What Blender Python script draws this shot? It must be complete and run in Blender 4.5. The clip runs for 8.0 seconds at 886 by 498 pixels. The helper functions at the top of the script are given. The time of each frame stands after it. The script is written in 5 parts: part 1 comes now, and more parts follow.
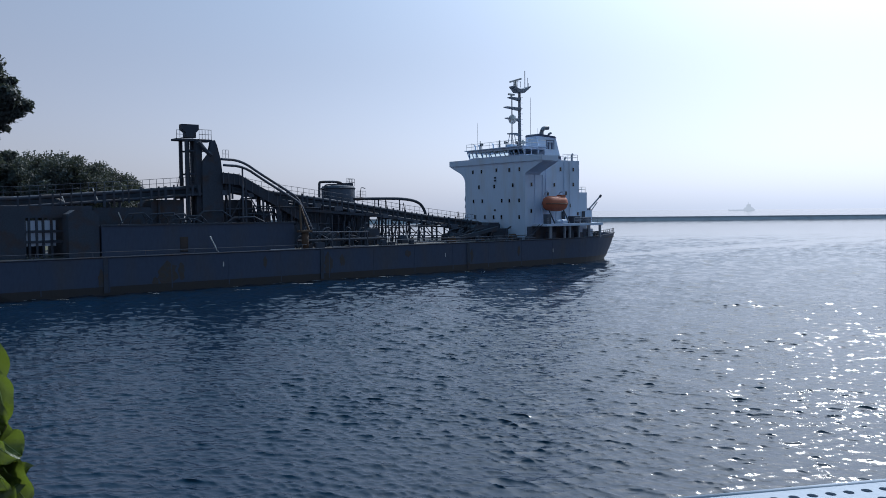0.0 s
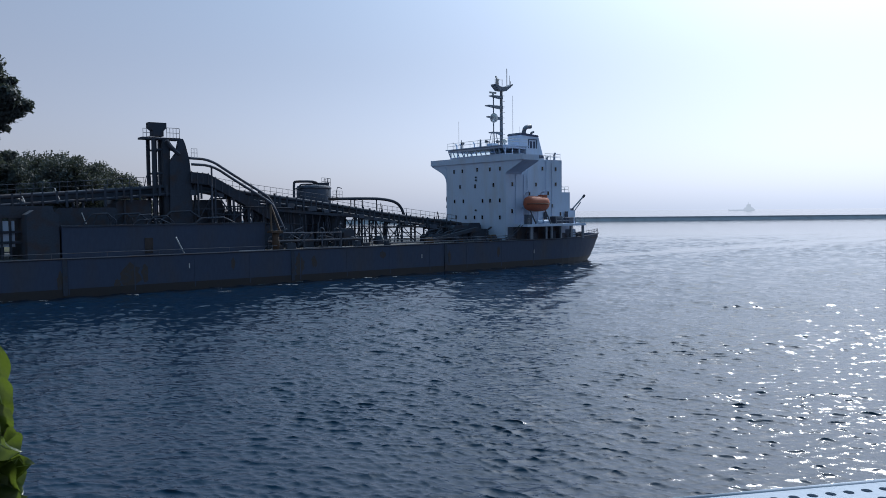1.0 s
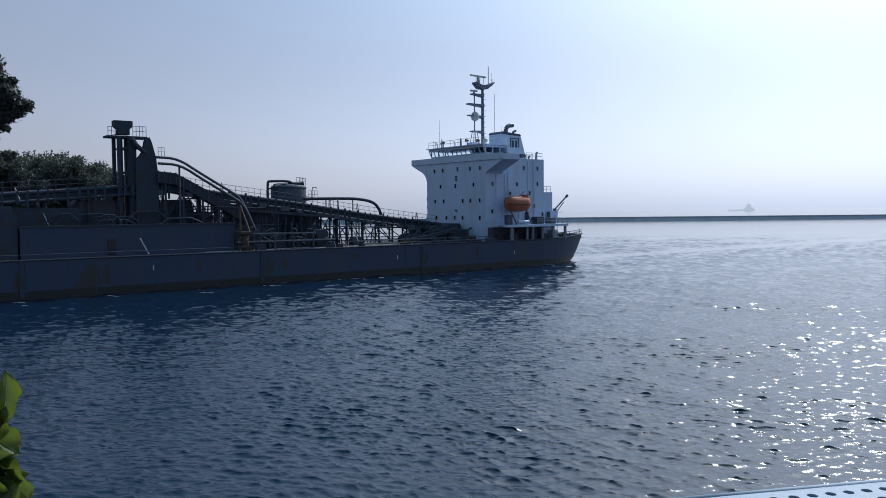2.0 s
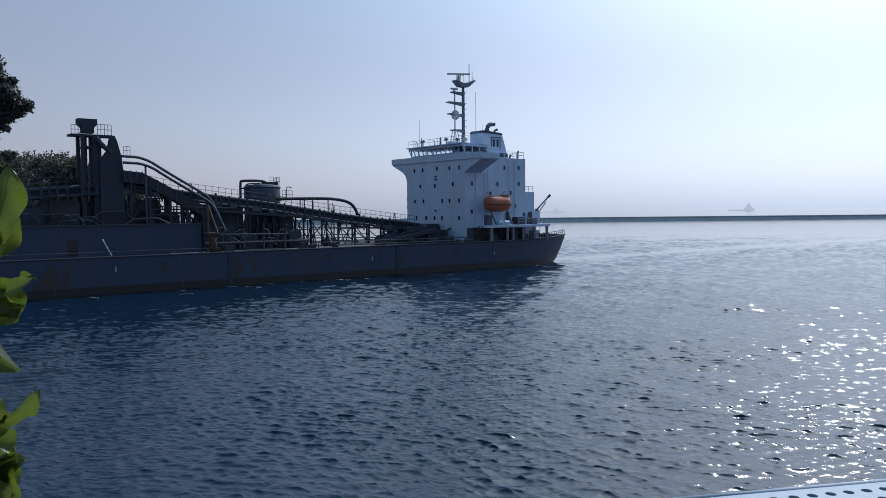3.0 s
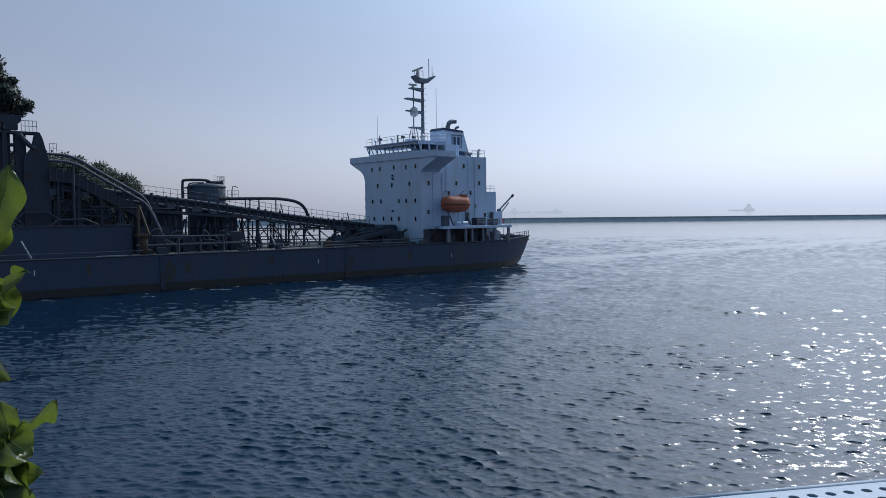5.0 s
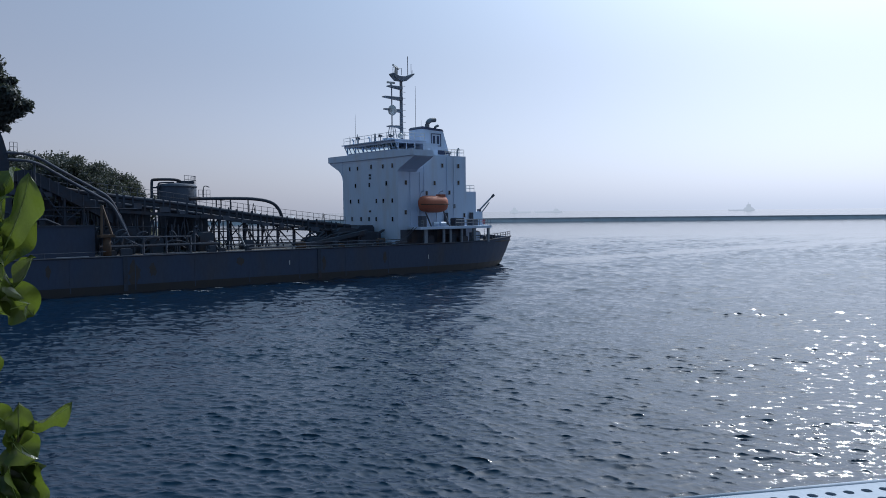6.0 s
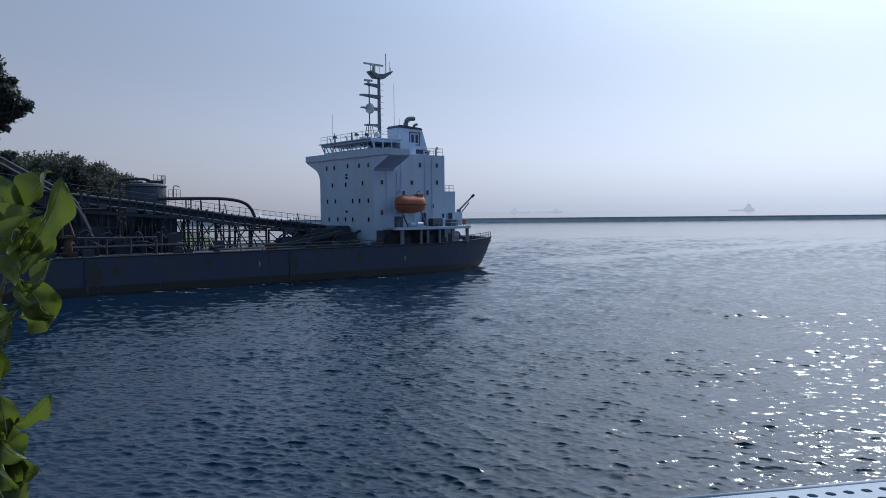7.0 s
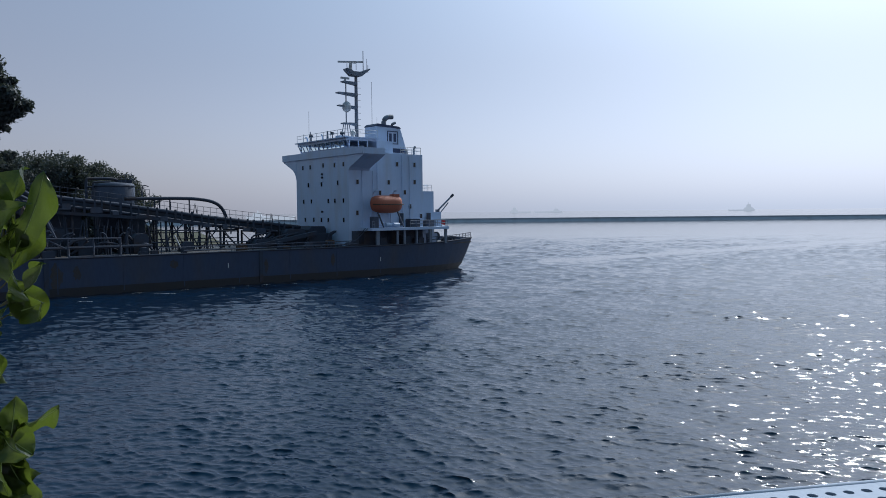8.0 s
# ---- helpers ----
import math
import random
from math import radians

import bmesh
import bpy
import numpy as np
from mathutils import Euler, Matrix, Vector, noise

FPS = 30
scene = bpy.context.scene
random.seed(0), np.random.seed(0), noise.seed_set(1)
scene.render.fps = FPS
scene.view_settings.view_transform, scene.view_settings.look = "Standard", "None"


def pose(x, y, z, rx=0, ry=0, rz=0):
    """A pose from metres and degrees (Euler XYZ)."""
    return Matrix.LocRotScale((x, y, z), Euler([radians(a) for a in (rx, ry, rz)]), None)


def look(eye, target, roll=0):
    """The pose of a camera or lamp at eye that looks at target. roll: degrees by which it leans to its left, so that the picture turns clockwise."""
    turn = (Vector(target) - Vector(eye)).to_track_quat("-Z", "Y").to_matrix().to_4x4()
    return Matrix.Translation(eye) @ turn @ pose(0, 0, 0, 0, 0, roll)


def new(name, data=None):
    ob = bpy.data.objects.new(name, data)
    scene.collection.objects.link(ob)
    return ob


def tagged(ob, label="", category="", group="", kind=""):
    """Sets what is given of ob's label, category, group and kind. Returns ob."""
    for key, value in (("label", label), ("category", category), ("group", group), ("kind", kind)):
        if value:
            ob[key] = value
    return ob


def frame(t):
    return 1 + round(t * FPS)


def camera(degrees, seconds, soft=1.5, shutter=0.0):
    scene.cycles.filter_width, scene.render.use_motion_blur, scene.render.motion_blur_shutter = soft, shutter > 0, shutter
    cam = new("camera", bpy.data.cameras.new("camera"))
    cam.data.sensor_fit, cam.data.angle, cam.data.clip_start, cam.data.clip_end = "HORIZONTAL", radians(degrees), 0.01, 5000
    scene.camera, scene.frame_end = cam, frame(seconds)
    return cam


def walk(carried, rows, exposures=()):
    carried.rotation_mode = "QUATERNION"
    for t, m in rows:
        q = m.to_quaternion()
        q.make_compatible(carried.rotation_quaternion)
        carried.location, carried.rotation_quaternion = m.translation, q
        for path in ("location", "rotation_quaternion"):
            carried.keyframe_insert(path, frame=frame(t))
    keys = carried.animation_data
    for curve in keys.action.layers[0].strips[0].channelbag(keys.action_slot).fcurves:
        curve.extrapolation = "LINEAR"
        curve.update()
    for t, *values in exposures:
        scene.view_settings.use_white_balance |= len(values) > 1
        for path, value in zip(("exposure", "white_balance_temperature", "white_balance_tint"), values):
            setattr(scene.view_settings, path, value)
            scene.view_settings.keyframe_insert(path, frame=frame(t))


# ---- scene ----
# ---- camera ----
cam = camera(57.5, 8.0, soft=0.9)
EYE = pose(0, 0, 9.4, 90 - 2.72, 0, 0) @ pose(0, 0, 0, 0, 0, -0.55)
walk(cam, [(0.0, EYE), (8.0, EYE)], exposures=[(0.0, 0.14), (1.5, 0.10), (3.5, 0.02), (6.5, 0.0), (7.0, -0.08), (8.0, -0.10)])

# ---- world and sun ----
SUN_EL, SUN_AZ = 43.0, 31.0     # degrees above the sea, and to the right of straight ahead
sun_way = Vector((math.sin(radians(SUN_AZ)) * math.cos(radians(SUN_EL)), math.cos(radians(SUN_AZ)) * math.cos(radians(SUN_EL)), math.sin(radians(SUN_EL))))
world = bpy.data.worlds.new("hazy_sky")
scene.world = world
world.use_nodes = True
wn = world.node_tree


def sky_node(kind, operation, *values):
    """A maths node of the sky; values are sockets to link or constants."""
    n = wn.nodes.new(kind)
    n.operation = operation
    for i, v in enumerate(values):
        if isinstance(v, bpy.types.NodeSocket):
            wn.links.new(v, n.inputs[i])
        else:
            n.inputs[i].default_value = v
    return n


sky = wn.nodes.new("ShaderNodeTexSky")
sky.sky_type = "NISHITA"
sky.sun_disc = False
sky.sun_elevation, sky.sun_rotation = radians(SUN_EL), radians(SUN_AZ)
sky.air_density, sky.dust_density, sky.ozone_density = 0.7, 3.2, 3.0
clear_sky = sky_node("ShaderNodeVectorMath", "MULTIPLY", sky.outputs[0], (0.046, 0.046, 0.050))
# sea haze over the whole sky, brighter round the sun
way = wn.nodes.new("ShaderNodeTexCoord").outputs["Generated"]
toward = sky_node("ShaderNodeVectorMath", "DOT_PRODUCT", way, tuple(sun_way)).outputs["Value"]
glow = sky_node("ShaderNodeMath", "POWER", sky_node("ShaderNodeMath", "MAXIMUM", toward, 0.0).outputs[0], 3.0).outputs[0]
aureole = sky_node("ShaderNodeVectorMath", "MULTIPLY", (0.0, 0.165, 0.34), glow)
near_sun = sky_node("ShaderNodeMath", "POWER", glow, 4.4).outputs[0]
halo = sky_node("ShaderNodeVectorMath", "MULTIPLY", (1.75, 2.0, 2.25), near_sun)
# the haze thickens towards the horizon, all the way round
height = wn.nodes.new("ShaderNodeSeparateXYZ")
wn.links.new(way, height.inputs[0])
thick = wn.nodes.new("ShaderNodeMapRange")
thick.interpolation_type = "SMOOTHSTEP"
for i, v in enumerate((0.0, 0.19, 1.0, 0.0)):
    thick.inputs[i + 1].default_value = v
wn.links.new(height.outputs[2], thick.inputs[0])
low_glow = sky_node("ShaderNodeMath", "MULTIPLY", thick.outputs[0], glow).outputs[0]
low_haze = sky_node("ShaderNodeVectorMath", "MULTIPLY", (0.38, 0.53, 0.80), low_glow)
total = sky_node("ShaderNodeVectorMath", "ADD", clear_sky.outputs[0], (0.25, 0.24, 0.272))
total = sky_node("ShaderNodeVectorMath", "ADD", total.outputs[0], aureole.outputs[0])
# the haze is thinner and bluer overhead
up = sky_node("ShaderNodeMath", "MAXIMUM", height.outputs[2], 0.0).outputs[0]
thin = sky_node("ShaderNodeVectorMath", "MULTIPLY", (0.25, 0.10, 0.05), up)
total = sky_node("ShaderNodeVectorMath", "SUBTRACT", total.outputs[0], thin.outputs[0])
total = sky_node("ShaderNodeVectorMath", "ADD", total.outputs[0], low_haze.outputs[0])
total = sky_node("ShaderNodeVectorMath", "ADD", total.outputs[0], halo.outputs[0])
wn.nodes["Background"].inputs[1].default_value = 1.0
wn.links.new(total.outputs[0], wn.nodes["Background"].inputs[0])

sun_data = bpy.data.lights.new("sun", "SUN")
sun_data.energy, sun_data.angle, sun_data.color = 2.7, radians(0.6), (0.945, 0.97, 1.0)
sun = new("sun", sun_data)
sun.matrix_world = look((300, 400, 400), Vector((300, 400, 400)) - sun_way)


# ---- materials ----
def material(name, base, rough=0.6, metal=0.0, spots=None, amount=0.5, scale=1.0, fine=20.0, relief=0.1, distance=0.02, stretch=(1, 1, 1), vary=0.25, spec=0.5):
    """A surface with broad stains (spots, amount, scale per metre) and fine grain."""
    m = bpy.data.materials.new(name)
    m.use_nodes = True
    t = m.node_tree
    p = t.nodes["Principled BSDF"]
    p.inputs["Roughness"].default_value = rough
    p.inputs["Metallic"].default_value = metal
    p.inputs["Specular IOR Level"].default_value = spec
    at = t.nodes.new("ShaderNodeTexCoord")
    mp = t.nodes.new("ShaderNodeMapping")
    mp.inputs["Scale"].default_value = stretch
    t.links.new(at.outputs["Object"], mp.inputs[0])
    big, small = t.nodes.new("ShaderNodeTexNoise"), t.nodes.new("ShaderNodeTexNoise")
    big.inputs["Scale"].default_value, big.inputs["Detail"].default_value = scale, 6
    small.inputs["Scale"].default_value, small.inputs["Detail"].default_value = fine, 3
    for n in (big, small):
        t.links.new(mp.outputs[0], n.inputs["Vector"])
    ramp = t.nodes.new("ShaderNodeValToRGB")
    ramp.color_ramp.elements[0].position, ramp.color_ramp.elements[1].position = 0.48, 0.72
    ramp.color_ramp.elements[1].color = (amount, amount, amount, 1)
    t.links.new(big.outputs[0], ramp.inputs[0])
    mix = t.nodes.new("ShaderNodeMix")
    mix.data_type = "RGBA"
    mix.inputs[6].default_value = (*base, 1)
    mix.inputs[7].default_value = (*(spots or [c * 0.6 for c in base]), 1)
    t.links.new(ramp.outputs[0], mix.inputs[0])
    hsv = t.nodes.new("ShaderNodeHueSaturation")
    span = t.nodes.new("ShaderNodeMapRange")
    span.inputs[3].default_value, span.inputs[4].default_value = 1 - vary, 1 + vary
    t.links.new(small.outputs[0], span.inputs[0])
    t.links.new(span.outputs[0], hsv.inputs["Value"])
    t.links.new(mix.outputs[2], hsv.inputs["Color"])
    t.links.new(hsv.outputs[0], p.inputs["Base Color"])
    bump = t.nodes.new("ShaderNodeBump")
    bump.inputs["Strength"].default_value, bump.inputs["Distance"].default_value = relief, distance
    t.links.new(small.outputs[0], bump.inputs["Height"])
    t.links.new(bump.outputs[0], p.inputs["Normal"])
    return m


def water_material():
    """Dark sea water: sharp-crested ripples at three small sizes, on top of the modelled waves."""
    m = bpy.data.materials.new("sea_water")
    m.use_nodes = True
    t = m.node_tree
    p = t.nodes["Principled BSDF"]
    p.inputs["Base Color"].default_value = (0.0016, 0.0125, 0.031, 1)
    p.inputs["Roughness"].default_value = 0.095
    p.inputs["IOR"].default_value = 1.333
    at = t.nodes.new("ShaderNodeTexCoord")
    last = None
    for scale, strength in ((4.0, 0.16), (10.0, 0.26), (28.0, 0.36)):
        mp = t.nodes.new("ShaderNodeMapping")
        mp.inputs["Rotation"].default_value = (0, 0, 0.3)
        mp.inputs["Scale"].default_value = (scale * 0.55, scale, scale)
        t.links.new(at.outputs["Object"], mp.inputs[0])
        n = t.nodes.new("ShaderNodeTexNoise")
        n.inputs["Scale"].default_value, n.inputs["Detail"].default_value, n.inputs["Distortion"].default_value = 1.0, 3, 0.4
        t.links.new(mp.outputs[0], n.inputs["Vector"])
        mid, fold, low = (t.nodes.new("ShaderNodeMath") for _ in range(3))
        mid.operation, fold.operation, low.operation = "SUBTRACT", "ABSOLUTE", "MULTIPLY"
        mid.inputs[1].default_value, low.inputs[1].default_value = 0.5, -1.6
        t.links.new(n.outputs[0], mid.inputs[0])
        t.links.new(mid.outputs[0], fold.inputs[0])
        t.links.new(fold.outputs[0], low.inputs[0])
        b = t.nodes.new("ShaderNodeBump")
        b.inputs["Strength"].default_value = strength
        b.inputs["Distance"].default_value = 0.16 / scale
        t.links.new(low.outputs[0], b.inputs["Height"])
        if last:
            t.links.new(last.outputs[0], b.inputs["Normal"])
        last = b
    t.links.new(last.outputs[0], p.inputs["Normal"])
    return m


def leaf_material(name, base, through_light=0.5, rough=0.4):
    m = material(name, base, rough, 0, [c * 0.7 for c in base], 0.6, 14, 75, 0.5, 0.006)
    t = m.node_tree
    p = t.nodes["Principled BSDF"]
    tr = t.nodes.new("ShaderNodeBsdfTranslucent")
    # no two leaves are equally green
    own, spread, tone = t.nodes.new("ShaderNodeObjectInfo"), t.nodes.new("ShaderNodeMapRange"), t.nodes.new("ShaderNodeHueSaturation")
    spread.inputs[3].default_value, spread.inputs[4].default_value = 0.5, 1.35
    t.links.new(own.outputs["Random"], spread.inputs[0])
    t.links.new(spread.outputs[0], tone.inputs["Value"])
    t.links.new(p.inputs["Base Color"].links[0].from_socket, tone.inputs["Color"])
    t.links.new(tone.outputs[0], p.inputs["Base Color"])
    tr.inputs[0].default_value = (base[0] * 2.4, base[1] * 2.3, base[2] * 1.3, 1)
    mix = t.nodes.new("ShaderNodeMixShader")
    mix.inputs[0].default_value = through_light
    t.links.new(p.outputs[0], mix.inputs[1])
    t.links.new(tr.outputs[0], mix.inputs[2])
    t.links.new(mix.outputs[0], t.nodes["Material Output"].inputs[0])
    return m


WATER = water_material()
HULL = material("hull_paint", (0.030, 0.051, 0.100), 0.65, 0, (0.055, 0.052, 0.056), 0.55, 0.3, 3, 0.2, 0.03, (1, 1, 0.35))
BOOT = material("black_boot_topping", (0.016, 0.018, 0.022), 0.5, 0, (0.026, 0.022, 0.02), 0.6, 0.6, 4, 0.2, 0.02, (1, 1, 0.5))
DRUMGREY = material("blue_grey_drum_paint", (0.065, 0.085, 0.125), 0.7, 0, (0.05, 0.055, 0.07), 0.6, 0.7, 5, spec=0.3)
DECK = material("deck_paint", (0.035, 0.04, 0.045), 0.7, 0, (0.11, 0.055, 0.03), 0.6, 0.5, 4)
GEAR = material("dark_machinery_paint", (0.045, 0.058, 0.084), 0.8, 0, (0.07, 0.04, 0.026), 0.6, 0.6, 5, spec=0.3)
STEEL = material("grey_painted_steel", (0.08, 0.095, 0.13), 0.75, 0, (0.11, 0.07, 0.04), 0.5, 0.7, 6, spec=0.3)
RUST = material("rusty_steel", (0.085, 0.052, 0.036), 0.8, 0, (0.05, 0.04, 0.035), 0.7, 1.2, 8)
SCALE_RUST = material("rust_scale_on_paint", (0.056, 0.047, 0.044), 0.8, 0, (0.04, 0.052, 0.08), 0.8, 1.6, 8)
MASTGREY = material("mast_grey_paint", (0.17, 0.205, 0.26), 0.5, 0, (0.16, 0.13, 0.11), 0.5, 0.8, 6)
PALE = material("pale_rail_paint", (0.55, 0.57, 0.58), 0.45, 0, (0.30, 0.2, 0.12), 0.5, 2, 9)
# white paint with the blue of skylit shade mixed into its base colour
WHITE = material("shade_blued_white_paint", (0.49, 0.61, 0.79), 0.4, 0, (0.42, 0.38, 0.36), 0.35, 0.5, 3, 0.1, 0.02, (1, 1, 0.25), 0.06)
GLASS = material("dark_window_glass", (0.012, 0.015, 0.02), 0.06, 0, None, 0.2, 1, 4, 0.0)
ORANGE = material("orange_glass_fibre", (0.40, 0.115, 0.062), 0.7, 0, (0.32, 0.11, 0.07), 0.5, 1.5, 8, 0.05)
NAVY = material("navy_paint", (0.03, 0.05, 0.11), 0.5, 0, None, 0.4, 1, 5)
RED = material("red_flag_cloth", (0.6, 0.02, 0.02), 0.8, 0, None, 0.4, 3, 12)
CONCRETE = material("weathered_concrete", (0.30, 0.30, 0.29), 0.85, 0, (0.16, 0.16, 0.15), 0.7, 0.15, 1.5, 0.4, 0.1)
# breakwater concrete, its base colour paled and blued to carry the distance haze
SEAWALL = material("hazed_sea_wall_concrete", (0.40, 0.43, 0.47), 0.85, 0, (0.27, 0.29, 0.32), 0.7, 0.15, 1.5, 0.4, 0.1)
PAVING = material("terrace_concrete", (0.32, 0.31, 0.29), 0.85, 0, (0.22, 0.21, 0.2), 0.6, 1.5, 30, 0.3, 0.01)
METAL = material("galvanised_sheet", (0.28, 0.33, 0.40), 0.65, 0.1, (0.23, 0.27, 0.33), 0.6, 7, 45, 0.1, 0.002, vary=0.12, spec=0.35)
EARTH = material("headland_earth", (0.05, 0.055, 0.03), 0.95, 0, (0.09, 0.07, 0.045), 0.5, 0.12, 2, 0.6, 0.3)
BARK = material("tree_bark", (0.055, 0.048, 0.04), 0.9, 0, (0.05, 0.045, 0.035), 0.7, 2, 14, 0.6, 0.05)
CROWN = leaf_material("tree_foliage", (0.044, 0.055, 0.058), 0.20, 0.65)
LEAF = leaf_material("broad_leaf", (0.052, 0.076, 0.018), 0.40, 0.26)
RIB = material("leaf_rib", (0.25, 0.33, 0.10), 0.5, 0, None, 0.3, 20, 90)
TWIG = material("green_twig", (0.12, 0.11, 0.05), 0.8, 0, (0.07, 0.06, 0.035), 0.6, 20, 90)
# ships some kilometres off: the lit haze in front of them outshines their own paint
FARSHIP = material("distant_ship_in_haze", (0.10, 0.11, 0.13), 0.9, 0, (0.08, 0.09, 0.11), 0.5, 0.1, 1)
FARSHIP.node_tree.nodes["Principled BSDF"].inputs["Emission Color"].default_value = (0.43, 0.50, 0.61, 1)
FARSHIP.node_tree.nodes["Principled BSDF"].inputs["Emission Strength"].default_value = 0.95
CLEAR = bpy.data.materials.new("clear_window_glass")
CLEAR.use_nodes = True
CLEAR.node_tree.nodes["Principled BSDF"].inputs["Transmission Weight"].default_value = 1.0
CLEAR.node_tree.nodes["Principled BSDF"].inputs["Roughness"].default_value = 0.02
CLEAR.node_tree.nodes["Principled BSDF"].inputs["IOR"].default_value = 1.1
CLEAR.node_tree.nodes["Principled BSDF"].inputs["Base Color"].default_value = (0.75, 0.85, 0.88, 1)


# ---- mesh helpers ----
def mesh_of(bm, name, mat, smooth=False):
    bmesh.ops.recalc_face_normals(bm, faces=bm.faces)
    me = bpy.data.meshes.new(name)
    bm.to_mesh(me)
    bm.free()
    me.materials.append(mat)
    if smooth:
        me.shade_smooth()
    return me


def part(name, bm, mat, parent, label="", smooth=False):
    ob = new(name, mesh_of(bm, name, mat, smooth))
    ob.parent = parent
    return tagged(ob, label)


def shared(name, me, parent, m):
    ob = new(name, me)
    ob.parent = parent
    ob.matrix_basis = m
    return ob


def thing(name, label, category, m=None, group="", kind=""):
    ob = new(name)
    if m is not None:
        ob.matrix_basis = m
    return tagged(ob, label, category, group, kind)


def box(bm, x0, x1, y0, y1, z0, z1):
    v = [bm.verts.new(p) for p in ((x0, y0, z0), (x1, y0, z0), (x1, y1, z0), (x0, y1, z0), (x0, y0, z1), (x1, y0, z1), (x1, y1, z1), (x0, y1, z1))]
    for f in ((0, 3, 2, 1), (4, 5, 6, 7), (0, 1, 5, 4), (1, 2, 6, 5), (2, 3, 7, 6), (3, 0, 4, 7)):
        bm.faces.new([v[i] for i in f])
    return bm


def prism(bm, outline, axis, a, b):
    """A flat outline (u, v), pushed along an axis from a to b. axis x: (y, z); y: (x, z); z: (x, y)."""
    def at(u, v, w):
        return {"x": (w, u, v), "y": (u, w, v), "z": (u, v, w)}[axis]
    low, high = ([bm.verts.new(at(u, v, w)) for u, v in outline] for w in (a, b))
    bm.faces.new(low[::-1])
    bm.faces.new(high)
    n = len(outline)
    for i in range(n):
        bm.faces.new((low[i], low[(i + 1) % n], high[(i + 1) % n], high[i]))
    return bm


def tube(bm, pts, r, n=8, taper=None):
    """A round pipe along the points."""
    pts = [Vector(p) for p in pts]
    rings = []
    for i, p in enumerate(pts):
        d = (pts[min(i + 1, len(pts) - 1)] - pts[max(i - 1, 0)]).normalized()
        side = d.cross(Vector((0, 0, 1)) if abs(d.z) < 0.95 else Vector((0, 1, 0))).normalized()
        up = side.cross(d)
        q = r if taper is None else r + (taper - r) * i / (len(pts) - 1)
        rings.append([bm.verts.new(p + (side * math.cos(k * math.tau / n) + up * math.sin(k * math.tau / n)) * q) for k in range(n)])
    for a, b in zip(rings, rings[1:]):
        for k in range(n):
            bm.faces.new((a[k], a[(k + 1) % n], b[(k + 1) % n], b[k]))
    bm.faces.new(rings[0][::-1])
    bm.faces.new(rings[-1])
    return bm


def lathe(bm, profile, centre, n=24):
    """A turned body: profile of (radius, z) about a vertical axis at centre (x, y)."""
    rings = [[bm.verts.new((centre[0] + r * math.cos(k * math.tau / n), centre[1] + r * math.sin(k * math.tau / n), z)) for k in range(n)] for r, z in profile]
    for a, b in zip(rings, rings[1:]):
        for k in range(n):
            bm.faces.new((a[k], a[(k + 1) % n], b[(k + 1) % n], b[k]))
    bm.faces.new(rings[0][::-1])
    bm.faces.new(rings[-1])
    return bm


def bend(pts, rounds=2):
    """Corner cutting, for smooth pipe bends."""
    pts = [Vector(p) for p in pts]
    for _ in range(rounds):
        out = [pts[0]]
        for a, b in zip(pts, pts[1:]):
            out += [a.lerp(b, 0.25), a.lerp(b, 0.75)]
        pts = out + [pts[-1]]
    return pts


B = bmesh.new

